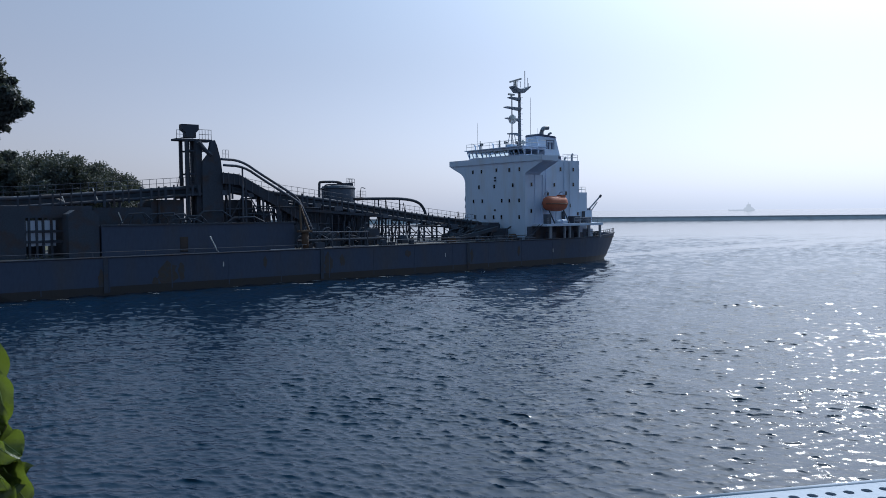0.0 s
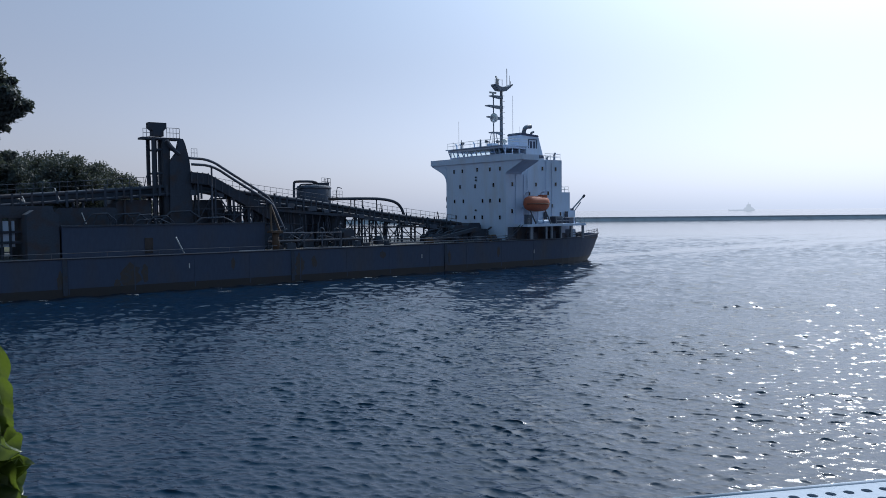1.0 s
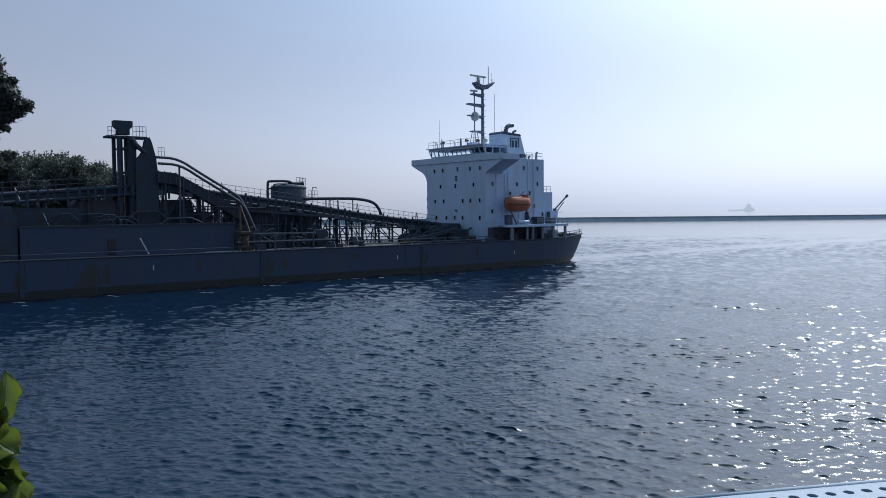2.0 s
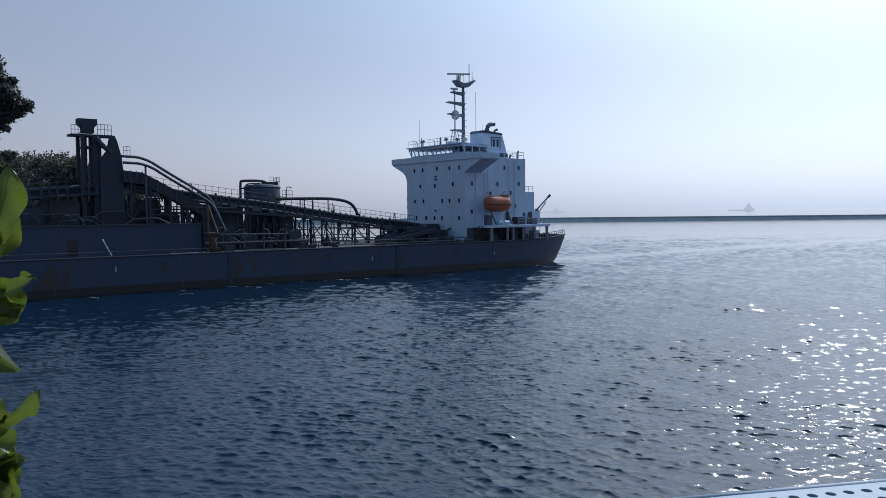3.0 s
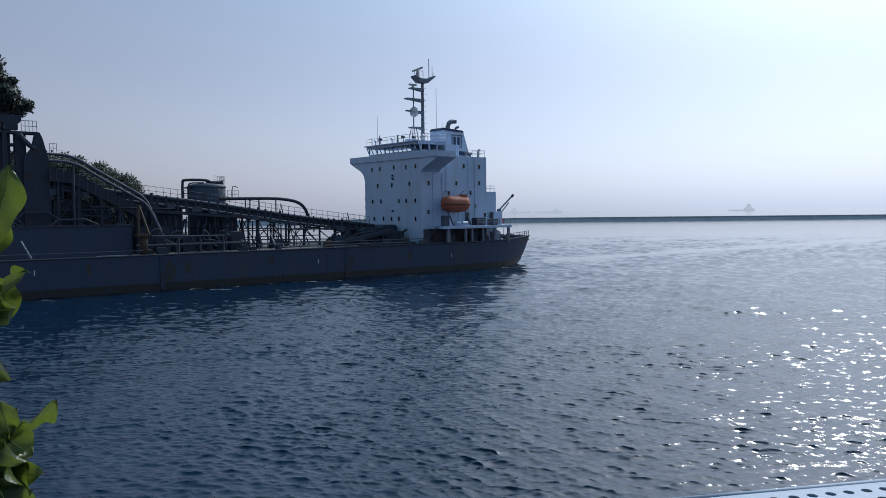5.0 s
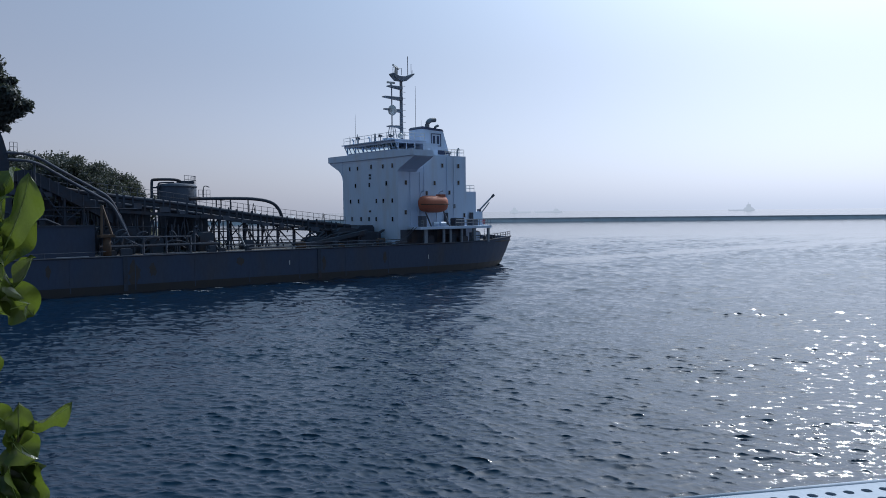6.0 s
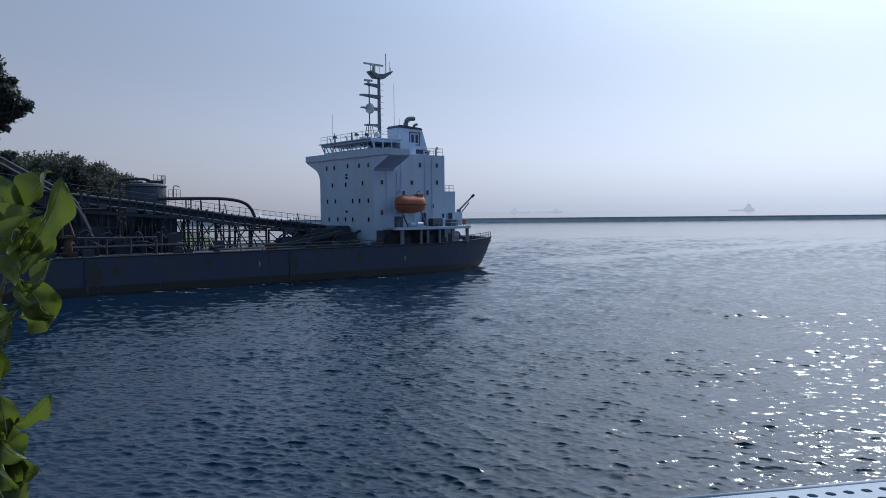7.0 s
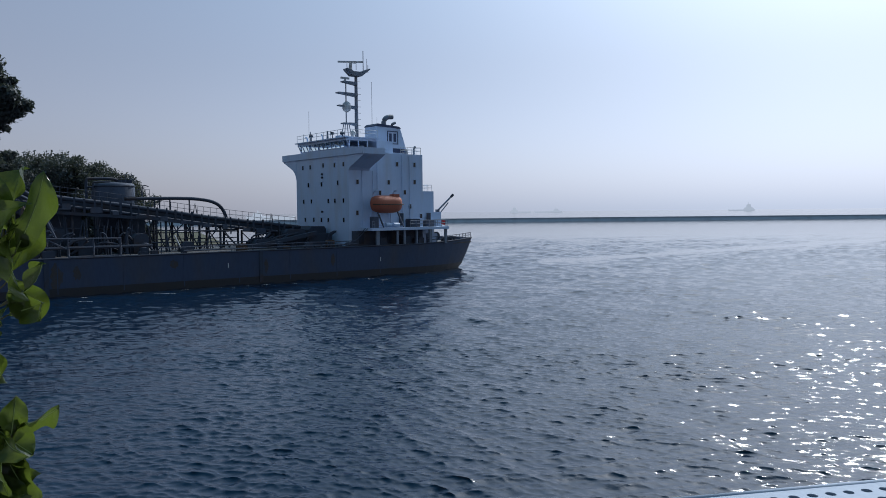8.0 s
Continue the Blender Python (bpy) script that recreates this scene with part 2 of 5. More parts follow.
# ---- sea ----
def build_sea():
    rng = np.random.RandomState(5)
    r = [0.02, 8.0, 16.0, 23.0]
    while r[-1] < 4800:
        q = r[-1]
        r.append(q + min(max(0.075, q * q / 36000.0), 0.03 * q))
    r = np.array(r)
    step = np.gradient(r)[:, None]
    dense = np.radians(np.arange(-34, 34.01, 0.085))
    loose = np.radians(np.arange(38, 323.1, 4.0))
    az = np.concatenate([dense, loose])
    R, A = np.meshgrid(r, az, indexing="ij")
    X, Y = R * np.sin(A), R * np.cos(A)
    Z = np.zeros_like(X)
    DX, DY = np.zeros_like(X), np.zeros_like(X)
    # smoother water in the wake that the ship leaves astern
    off = (X - 9.3) * -0.615 + (Y - 145.9) * 0.789
    calm = 1 - 0.9 * np.exp(-(off / 5.5) ** 2) * (X > 20)
    wind = -1.88
    # gusts: patches where the chop is steeper
    gust = 1 + 0.18 * np.sin(0.11 * X + 0.17 * Y + 1) * np.sin(0.07 * X - 0.13 * Y) + 0.12 * np.sin(0.31 * X + 0.23 * Y) * np.sin(0.19 * Y + 0.6)
    calm = calm * gust
    # the swell is lower in the lee of the quay
    lee = np.clip(Y / 75.0, 0.4, 2.3)
    # the ship's own waves, in a band that runs from the stern towards the quay
    band = np.exp(-((X + 6.0 - (91.0 - Y) * 0.165) / 5.0) ** 2) * np.clip((100.0 - Y) / 20.0, 0, 1) * (Y > 0)
    for i in range(164):
        length = 0.17 * (1.25 / 0.17) ** rng.rand() if i < 126 else rng.uniform(1.6, 5.5)
        ang = wind + (0.42 if i % 3 == 0 else -0.12) + rng.normal(0, 0.42 if i < 126 else 0.85)
        if i >= 150:
            length, ang = rng.uniform(0.8, 2.4), -2.5 + rng.normal(0, 0.2)
        k = math.tau / length
        slope = 0.0265 if i < 126 else 0.020
        amp = slope / k
        ph = k * (X * math.cos(ang) + Y * math.sin(ang)) + rng.rand() * math.tau
        fade = np.clip((length / step - 1.3) / 1.2, 0, 1)
        fade = fade * calm * (lee if length > 1.3 else 1.0)
        if i >= 150:
            fade = fade * band * 1.5
        Z += amp * np.sin(ph) * fade
        DX += 1.65 * amp * math.cos(ang) * np.cos(ph) * fade
        DY += 1.65 * amp * math.sin(ang) * np.cos(ph) * fade
    X, Y = X + DX, Y + DY
    nr, na = X.shape
    co = np.stack([X, Y, Z], -1).reshape(-1, 3)
    i, j = np.meshgrid(np.arange(nr - 1), np.arange(na), indexing="ij")
    j2 = (j + 1) % na
    quads = np.stack([i * na + j, i * na + j2, (i + 1) * na + j2, (i + 1) * na + j], -1).reshape(-1, 4)[:, ::-1]
    me = bpy.data.meshes.new("sea")
    me.vertices.add(len(co))
    me.vertices.foreach_set("co", co.ravel())
    me.loops.add(quads.size)
    me.loops.foreach_set("vertex_index", quads.ravel().astype(np.int32))
    me.polygons.add(len(quads))
    me.polygons.foreach_set("loop_start", np.arange(0, quads.size, 4, dtype=np.int32))
    me.update()
    me.validate()
    me.materials.append(WATER)
    me.shade_smooth()
    return tagged(new("water", me), "dark blue choppy sea water under a hazy sky", "sea", kind="structure")


sea = build_sea()

# ---- headland, breakwater, terrace ----
def headland_height(x, y):
    edge = min((-53.5 - x - 0.12 * abs(y - 165)) / 6, (y - 114) / 12, (240 - y) / 20)
    edge = max(0.0, min(1.0, edge))
    return -1.2 + (5.5 + 3.5 * max(0, min(1, (-70 - x) / 40))) * (3 * edge ** 2 - 2 * edge ** 3) + 0.7 * noise.noise(Vector((x * 0.11, y * 0.11, 0)))


def build_headland():
    """A low wooded point: a mound that falls to the water."""
    bm = B()
    nx, ny = 90, 34
    grid = []
    for i in range(nx):
        row = []
        for j in range(ny):
            x, y = -230 + 180 * i / (nx - 1), 112 + 130 * j / (ny - 1)
            z = headland_height(x, y)
            row.append(bm.verts.new((x, y, z)))
        grid.append(row)
    for a, b in zip(grid, grid[1:]):
        for j in range(ny - 1):
            bm.faces.new((a[j], b[j], b[j + 1], a[j + 1]))
    return tagged(new("ground", mesh_of(bm, "ground", EARTH, True)), "low dark earth headland rising from the sea", "headland", kind="structure")


build_headland()


def leaf_cloud(seed, blobs, count, size):
    """A crown: small leaf blades strewn through some uneven lumps."""
    rng = np.random.RandomState(seed)
    vs, fs = [], []
    weights = np.array([b[3] ** 2 for b in blobs])
    picks = rng.choice(len(blobs), count, p=weights / weights.sum())
    for k in picks:
        cx, cy, cz, rad = blobs[k]
        d = rng.normal(size=3)
        d /= np.linalg.norm(d)
        p = np.array((cx, cy, cz)) + d * rad * (0.35 + 0.5 * rng.rand() + 0.55 * rng.rand() ** 4) * np.array((1, 1, 0.8))
        a = rng.normal(size=3)
        a /= np.linalg.norm(a)
        b = np.cross(a, d + 0.4 * rng.normal(size=3))
        b /= np.linalg.norm(b) + 1e-6
        s = size * (0.6 + 0.8 * rng.rand())
        n = len(vs)
        vs += [p - a * s, p + b * s * 0.45, p + a * s, p - b * s * 0.45]
        fs.append((n, n + 1, n + 2, n + 3))
    me = bpy.data.meshes.new("crown")
    me.from_pydata([tuple(v) for v in vs], [], fs)
    me.materials.append(CROWN)
    return me


def tree_model(seed, height, spread, count, size=0.3, bare=0.45, limbs=26, cone=0.0):
    """Trunk, limbs and a crown of leaf clumps; returns the meshes."""
    rnd = random.Random(seed)
    bm = B()
    top = Vector((rnd.uniform(-0.5, 0.5), rnd.uniform(-0.5, 0.5), height * 0.8))
    tube(bm, [(0, 0, -0.5), Vector((0.15, 0.1, height * 0.3)), top], 0.035 * height, 9, 0.012 * height)
    blobs = []
    for i in range(limbs):
        f = bare + (1 - bare) * (i + 0.5) / limbs
        g = (f - bare) / (1 - bare)
        a = i * 2.4 + rnd.uniform(-0.4, 0.4)
        reach = spread * (math.sqrt(max(0.05, 1 - (2 * g - 0.75) ** 2 / 1.6)) if not cone else 1 - cone * g) * (0.35 + 0.65 * rnd.random() ** 0.7)
        tip = Vector((reach * math.cos(a), reach * math.sin(a), height * f))
        root = Vector((0.1, 0.1, height * min(0.78, f * 0.78)))
        tube(bm, [root, root.lerp(tip, 0.5) + Vector((0, 0, 0.3)), tip], 0.011 * height, 6, 0.003 * height)
        blobs.append((*tip, spread * rnd.uniform(0.2, 0.36)))
        blobs.append((*(root.lerp(tip, 0.55)), spread * rnd.uniform(0.22, 0.34)))
    return mesh_of(bm, "trunk", BARK, True), leaf_cloud(seed, blobs, count, size)


def plant_tree(name, label, models, x, y, z, turn, scale, group):
    t = thing(name, label, "tree", Matrix.Translation((x, y, z)) @ pose(0, 0, 0, 0, 0, turn) @ Matrix.Scale(scale, 4), group)
    for n, me in zip(("trunk", "crown"), models):
        ob = new(n, me)
        ob.parent = t
    return t


WOOD = [tree_model(3, 15, 6.0, 12000, 0.28, 0.2), tree_model(8, 15, 6.6, 12000, 0.28, 0.18), tree_model(21, 15, 5.4, 11000, 0.26, 0.15)]
rnd = random.Random(4)
for i in range(34):
    f = i / 33
    x = -61.0 - 66 * f + rnd.uniform(-1.5, 1.5)
    y = 160 + rnd.uniform(-12, 22)
    low = 0.68 + 0.26 * min(1, max(0, (-61 - x) / 4)) + 0.2 * min(1, max(0, (-66 - x) / 16))
    plant_tree("broadleaf_tree", "dark green broadleaf tree in dense headland wood", WOOD[i % 3], x, y, 3.0 + 1.2 * min(1, (-60 - x) / 14), rnd.uniform(0, 360), low * rnd.uniform(0.9, 1.05), "headland wood")
# undergrowth along the near shore of the point
BUSH = [tree_model(51, 5.2, 2.6, 3200, 0.24, 0.05, 16), tree_model(57, 4.6, 2.9, 3200, 0.24, 0.05, 16)]
for i in range(15):
    x, y = -57.6 - 1.9 * i, 151 + rnd.uniform(-4, 4)
    plant_tree("shrub", "dense dark green shrub on the headland shore", BUSH[i % 2], x, y, headland_height(x, y), rnd.uniform(0, 360), rnd.uniform(0.85, 1.1), "headland undergrowth")


def tall_tree_model():
    """A bare leaning trunk, limbs to each lobe of a dense, uneven crown."""
    rnd = random.Random(14)
    bm = B()
    fork = Vector((0.3, 0.2, 17.0))
    tube(bm, [(-1.2, 0, -0.5), Vector((-0.3, 0.1, 9)), fork, Vector((-0.6, 0.3, 24.0))], 0.85, 9, 0.2)
    lobes = [(0.4, 25.9, 2.2), (1.5, 23.6, 1.7), (0.9, 21.4, 2.9), (3.4, 21.3, 1.8), (-2.2, 24.5, 2.7), (-2.7, 20.0, 3.2), (4.4, 20.1, 1.35),
             (3.7, 18.8, 1.1), (2.2, 18.4, 1.6), (0.9, 17.0, 1.3), (0.4, 14.9, 0.8), (1.2, 12.2, 1.1), (0.4, 11.2, 1.5), (-4.2, 22.5, 2.4), (2.6, 20.4, 1.8)]
    blobs = []
    for x, z, r in lobes:
        tip = Vector((x, rnd.uniform(-1.5, 1.5), z))
        root = Vector((-0.2, 0.1, min(z - 0.8, 19)))
        tube(bm, [root, root.lerp(tip, 0.5) + Vector((0, 0, 0.2)), tip], 0.22, 6, 0.06)
        blobs.append((*tip, r))
        for _ in range(4):
            blobs.append((x + rnd.uniform(-0.8, 0.8) * r, tip.y + rnd.uniform(-0.8, 0.8) * r, z + rnd.uniform(-0.6, 0.7) * r, r * rnd.uniform(0.25, 0.45)))
    return mesh_of(bm, "trunk", BARK, True), leaf_cloud(14, blobs, 20000, 0.36)


big = tall_tree_model()
plant_tree("tall_tree", "tall dark broadleaf tree with leaning trunk and dense crown", big, -70.1, 127, 6.5, 0, 1.0, "")

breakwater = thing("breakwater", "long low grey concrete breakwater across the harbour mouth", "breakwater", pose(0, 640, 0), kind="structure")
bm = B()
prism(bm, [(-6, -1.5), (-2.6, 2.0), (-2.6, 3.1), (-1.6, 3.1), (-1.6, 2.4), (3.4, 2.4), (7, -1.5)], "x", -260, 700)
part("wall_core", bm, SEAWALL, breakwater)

def build_terrace():
    bm = B()
    box(bm, -6, 6, -6, 3.6, 6.4, 7.8)
    ob = tagged(new("floor", mesh_of(bm, "floor", PAVING)), "plain concrete viewing terrace above the quay", "terrace", kind="structure")
    bm = B()
    box(bm, -6, 6, -5.5, 3.4, -2, 6.4)
    tagged(new("quay_wall", mesh_of(bm, "quay_wall", CONCRETE)), "concrete quay wall under the terrace", "quay", kind="structure")


build_terrace()


def build_parapet():
    """A metal parapet with a perforated capping sheet."""
    p = thing("parapet", "galvanised metal parapet with a perforated capping sheet", "parapet", pose(0.81, 1.46, 8.9, 0, 0, 11.8))
    bm = B()
    step_u, step_v, rad, n, rim = 0.036, 0.040, 0.0092, 16, 0.024
    rows, cols, u0 = 4, 26, -0.60
    for c in range(cols):
        for rr in range(rows):
            cx, cy = u0 + step_u * (c + 0.5), -rim - step_v * (rr + 0.5)
            sq, ring, low = [], [], []
            for k in range(n):
                a = k * math.tau / n
                ca, sa = math.cos(a), math.sin(a)
                s = 1 / max(abs(ca), abs(sa))
                sq.append(bm.verts.new((cx + ca * s * step_u / 2, cy + sa * s * step_v / 2, 0)))
                ring.append(bm.verts.new((cx + ca * rad, cy + sa * rad, 0)))
                low.append(bm.verts.new((cx + ca * rad * 0.95, cy + sa * rad * 0.95, -0.007)))
            for k in range(n):
                q = (k + 1) % n
                bm.faces.new((sq[k], sq[q], ring[q], ring[k]))
                bm.faces.new((ring[k], ring[q], low[q], low[k]))
    bmesh.ops.remove_doubles(bm, verts=bm.verts, dist=0.0001)
    part("perforated_sheet", bm, METAL, p, "galvanised sheet with round holes")
    u1 = u0 + step_u * cols
    bm = B()
    tube(bm, [(u0, -0.006, -0.004), (u1, -0.006, -0.004)], 0.007, 10)
    part("edge_fold", bm, METAL, p, "", True)
    bm = B()
    box(bm, u0, u1, -rim, -0.007, -0.004, 0.0)
    part("rim", bm, METAL, p)
    bm = B()
    box(bm, u0, u1, -0.010, -0.004, -0.28, -0.006)
    part("front_plate", bm, METAL, p)
    bm = B()
    box(bm, u0, u1, -rim - step_v * rows, -0.011, -0.026, -0.020)
    part("inner_tray", bm, METAL, p)
    bm = B()
    box(bm, u0, u1, -rim - step_v * rows - 0.006, -rim - step_v * rows, -0.28, 0.0)
    part("back_plate", bm, METAL, p)
    for u in (u0 + 0.05, u0 + 0.45, u1 - 0.05):
        bm = B()
        box(bm, u - 0.025, u + 0.025, -0.11, -0.06, -1.1, -0.28)
        part("post", bm, METAL, p)
        bm = B()
        box(bm, u - 0.03, u + 0.03, -0.165, -0.008, -0.285, -0.275)
        part("bracket", bm, METAL, p)
    return p


build_parapet()

# ---- dredger ----
ship = thing("dredger_ship", "dark grey sand dredger with white deckhouse aft, under way", "ship")
YC, HB = 11.8, 11.8


def build_hull():
    bm = B()
    def outline(s):
        """Half the plan at a level, s from 0 (keel) to 1 (deck): x and half-breadth from bow to stern."""
        bow, stern = -104 + 9 * (1 - s), 24.0 - 4.0 * (1 - s) ** 1.2
        pts = []
        for i in range(10):
            u = i / 9
            pts.append((bow + 18 * u, HB * math.sin(u * math.pi / 2) ** 0.7))
        for x in (-70, -56, -42, -28, -14, 0, 8):
            pts.append((x, HB))
        for i in range(1, 9):
            u = i / 8
            pts.append((8 + (stern - 8) * u, HB - 4.2 * u ** 2.2 * (1.25 - 0.25 * s)))
        return pts
    levels = [(-2.0, 0.0), (0.0, 0.35), (0.7, 0.5), (2.2, 0.72), (3.6, 0.9), (4.35, 1.0)]
    rings = []
    for z, s in levels:
        o = outline(s)
        lift = [0.55 * max(0, (x - 8) / 16) ** 1.5 * max(0, z / 4.35) for x, h in o]
        ring = [(x, YC - h, z + k) for (x, h), k in zip(o, lift)] + [(x, YC + h, z + k) for (x, h), k in zip(o[::-1], lift[::-1])]
        rings.append([bm.verts.new(p) for p in ring])
    n = len(rings[0])
    for a, b in zip(rings, rings[1:]):
        for k in range(n):
            bm.faces.new((a[k], a[(k + 1) % n], b[(k + 1) % n], b[k]))
    bm.faces.new(rings[0])
    hull = part("hull", bm, HULL, ship, "dark blue-grey hull with rust streaks")
    bm = B()
    bands = []
    for z, s in ((-0.4, 0.28), (0.0, 0.35), (0.7, 0.5), (0.95, 0.5367)):
        o = outline(s)
        bands.append([bm.verts.new((x + 0.015 * (1 if x > 8 else 0), YC - h - 0.015, z)) for x, h in o] + [bm.verts.new((x + 0.015 * (1 if x > 8 else 0), YC + h + 0.015, z)) for x, h in o[::-1]])
    for a, b in zip(bands, bands[1:]):
        for k in range(len(a)):
            bm.faces.new((a[k], a[(k + 1) % len(a)], b[(k + 1) % len(a)], b[k]))
    part("boot_topping", bm, BOOT, hull, "black band along the waterline")
    bm = B()
    o = outline(1.0)
    prism(bm, [(x, YC - h + 0.05) for x, h in o] + [(x, YC + h - 0.05) for x, h in o[::-1]], "z", 4.1, 4.3)
    part("main_deck", bm, DECK, ship)
    # gunwale along both sides
    for sgn in (-1, 1):
        bm = B()
        tube(bm, [(x, YC + sgn * (h + 0.02), 4.36 + 0.55 * max(0, (x - 8) / 16) ** 1.5) for x, h in o], 0.11, 6)
        part("gunwale", bm, GEAR, ship)
    for x in (-70.5, -42.05, -15.95):
        bm = B()
        box(bm, x - 0.25, x + 0.25, -0.10, 0.1, 0.2, 4.3)
        part("rubbing_strip", bm, GEAR, hull)
    return o


plan = build_hull()


def rust_scab(x, z, w, h, seed):
    """A ragged patch of rust scale, a few millimetres thick, on the hull side."""
    rnd = random.Random(seed)
    n = 18
    o = [(x + w * math.cos(k * math.tau / n) * rnd.uniform(0.6, 1.1), z + h * math.sin(k * math.tau / n) * rnd.uniform(0.6, 1.1)) for k in range(n)]
    bm = B()
    prism(bm, o, "y", -0.012, 0.03)
    part("rust_patch", bm, SCALE_RUST, ship)


for i, (x, z, w, h) in enumerate(((-63.2, 2.0, 1.3, 1.7), (-61.6, 2.3, 0.5, 1.2), (-64.8, 1.2, 0.4, 0.8), (-70.9, 1.7, 0.5, 1.4), (-41.0, 2.3, 0.8, 1.8), (-38.8, 2.6, 0.5, 0.9), (-15.2, 2.2, 0.3, 1.2), (-27.5, 3.1, 0.6, 0.6), (-50.5, 2.9, 0.35, 0.8), (-5.0, 2.7, 0.4, 0.9))):
    rust_scab(x, z, w, h, 40 + i)
for x in np.arange(-92, 8, 7.3):
    bm = B()
    box(bm, x - 0.05, x + 0.05, -0.02, 0.05, 0.3, 4.2)
    part("hull_seam", bm, HULL, ship)
for x, z in ((-56.2, 2.9), (-20.5, 2.6), (3.0, 2.4)):
    bm = B()
    box(bm, x - 0.06, x + 0.06, -0.02, 0.05, z - 0.3, z + 0.3)
    part("draught_mark", bm, PALE, ship)


def windows_front(parent):
    spots = [(17.55, 16.45), (15.15, 16.45), (11.05, 16.55), (7.65, 16.45), (5.05, 16.45), (15.85, 13.65), (11.65, 13.65), (6.75, 13.75), (17.45, 11.05), (14.95, 11.05), (9.65, 11.05), (7.65, 11.05), (5.15, 11.05), (17.05, 8.15), (14.25, 8.15), (11.85, 8.15), (9.75, 8.15), (5.15, 8.15)]
    bm = B()
    box(bm, -0.05, 0.06, -0.27, 0.27, -0.40, 0.40)
    frame_me = mesh_of(bm, "window", WHITE)
    bm = B()
    box(bm, -0.07, 0.05, -0.2, 0.2, -0.33, 0.33)
    pane_me = mesh_of(bm, "pane", GLASS)
    for y, z in spots:
        w = shared("window", frame_me, parent, Matrix.Translation((0, y, z)))
        shared("pane", pane_me, w, Matrix())
    side = [(1.5, 13.8), (7.1, 13.8), (12.0, 13.9), (8.7, 16.6), (12.0, 16.6), (5.5, 12.2), (10.1, 12.3), (13.2, 8.6), (11.1, 10.1), (1.4, 9.2)]
    turn = pose(0, 0, 0, 0, 0, 90)
    for x, z in side:
        w = shared("window", frame_me, parent, Matrix.Translation((x, 3.7, z)) @ turn)
        shared("pane", pane_me, w, Matrix())


def build_deckhouse():
    bm = B()
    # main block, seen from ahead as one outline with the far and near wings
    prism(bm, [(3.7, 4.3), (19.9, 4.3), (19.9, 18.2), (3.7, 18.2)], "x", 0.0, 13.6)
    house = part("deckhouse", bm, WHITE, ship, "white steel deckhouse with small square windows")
    bm = B()
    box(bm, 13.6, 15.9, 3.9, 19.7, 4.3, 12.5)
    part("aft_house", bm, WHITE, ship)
    windows_front(ship)
    for sgn, name in ((1, "bridge_wing"), (-1, "bridge_wing")):
        bm = B()
        o = [(8.1, 18.6), (8.1, 14.6), (8.25, 15.2), (8.7, 15.8), (9.4, 16.3), (12.2, 17.5), (12.5, 17.7), (12.5, 18.6)]
        if sgn < 0:
            o = [(8.1, 18.6), (8.1, 15.5), (8.5, 15.9), (12.2, 17.5), (12.5, 17.7), (12.5, 18.6)]
        prism(bm, [(YC + sgn * u, z) for u, z in o], "x", -0.05, 3.6)
        part(name, bm, WHITE, ship)
    bm = B()
    box(bm, -0.25, 0.0, YC - 12.5, YC + 12.5, 17.75, 18.75)
    part("bridge_front", bm, WHITE, ship)
    # hollow wheelhouse: sill walls, raked pillars, panes, roof
    bm = B()
    prism(bm, [(0.6, 18.2), (0.5, 19.05), (0.65, 19.05), (0.75, 18.2)], "y", 4.3, 19.3)
    house2 = part("wheelhouse", bm, WHITE, ship, "white wheelhouse with raked windows all round")
    for y0, y1, x0, x1, top in ((4.3, 4.45, 0.75, 5.6, 19.05), (19.15, 19.3, 0.75, 5.6, 19.05), (4.45, 12.0, 5.45, 5.6, 20.35), (12.0, 19.15, 5.45, 5.6, 19.05)):
        bm = B()
        box(bm, x0, x1, y0, y1, 18.2, top)
        part("sill_wall", bm, WHITE, house2)
    bm = B()
    prism(bm, [(0.56, 19.05), (0.66, 19.05), (0.22, 19.98), (0.12, 19.98)], "y", -0.09, 0.09)
    pillar = mesh_of(bm, "window_pillar", WHITE)
    for i in range(13):
        shared("window_pillar", pillar, house2, Matrix.Translation((0, 4.4 + i * 1.24, 0)))
    bm = B()
    box(bm, -0.09, 0.09, -0.07, 0.07, 19.05, 19.98)
    pillar = mesh_of(bm, "window_pillar", WHITE)
    for y in (4.37, 19.23):
        for x in (0.6, 2.2, 3.8, 5.5):
            shared("window_pillar", pillar, house2, Matrix.Translation((x, y, 0)))
    bm = B()
    prism(bm, [(0.59, 19.05), (0.61, 19.05), (0.17, 19.98), (0.15, 19.98)], "y", -0.53, 0.53)
    pane = mesh_of(bm, "bridge_window", CLEAR)
    for i in range(12):
        shared("bridge_window", pane, house2, Matrix.Translation((0, 5.02 + i * 1.24, 0))).visible_shadow = False
    bm = B()
    box(bm, 0.0, 5.6, 4.3, 19.3, 19.98, 20.35)
    part("window_head", bm, WHITE, house2)
    bm = B()
    box(bm, -0.35, 5.8, 4.0, 19.6, 20.35, 20.5)
    part("wheelhouse_roof", bm, WHITE, house2)
    bm = B()
    box(bm, 2.0, 3.2, 7.5, 16.0, 18.2, 19.2)
    part("bridge_console", bm, GEAR, house2)
    bm = B()
    box(bm, 5.62, 9.0, 5.2, 5.35, 18.2, 20.2)
    part("bridge_bulwark", bm, WHITE, ship)
    bm = B()
    box(bm, 5.62, 8.55, 9.5, 14.0, 18.2, 20.3)
    part("funnel_casing", bm, WHITE, ship)
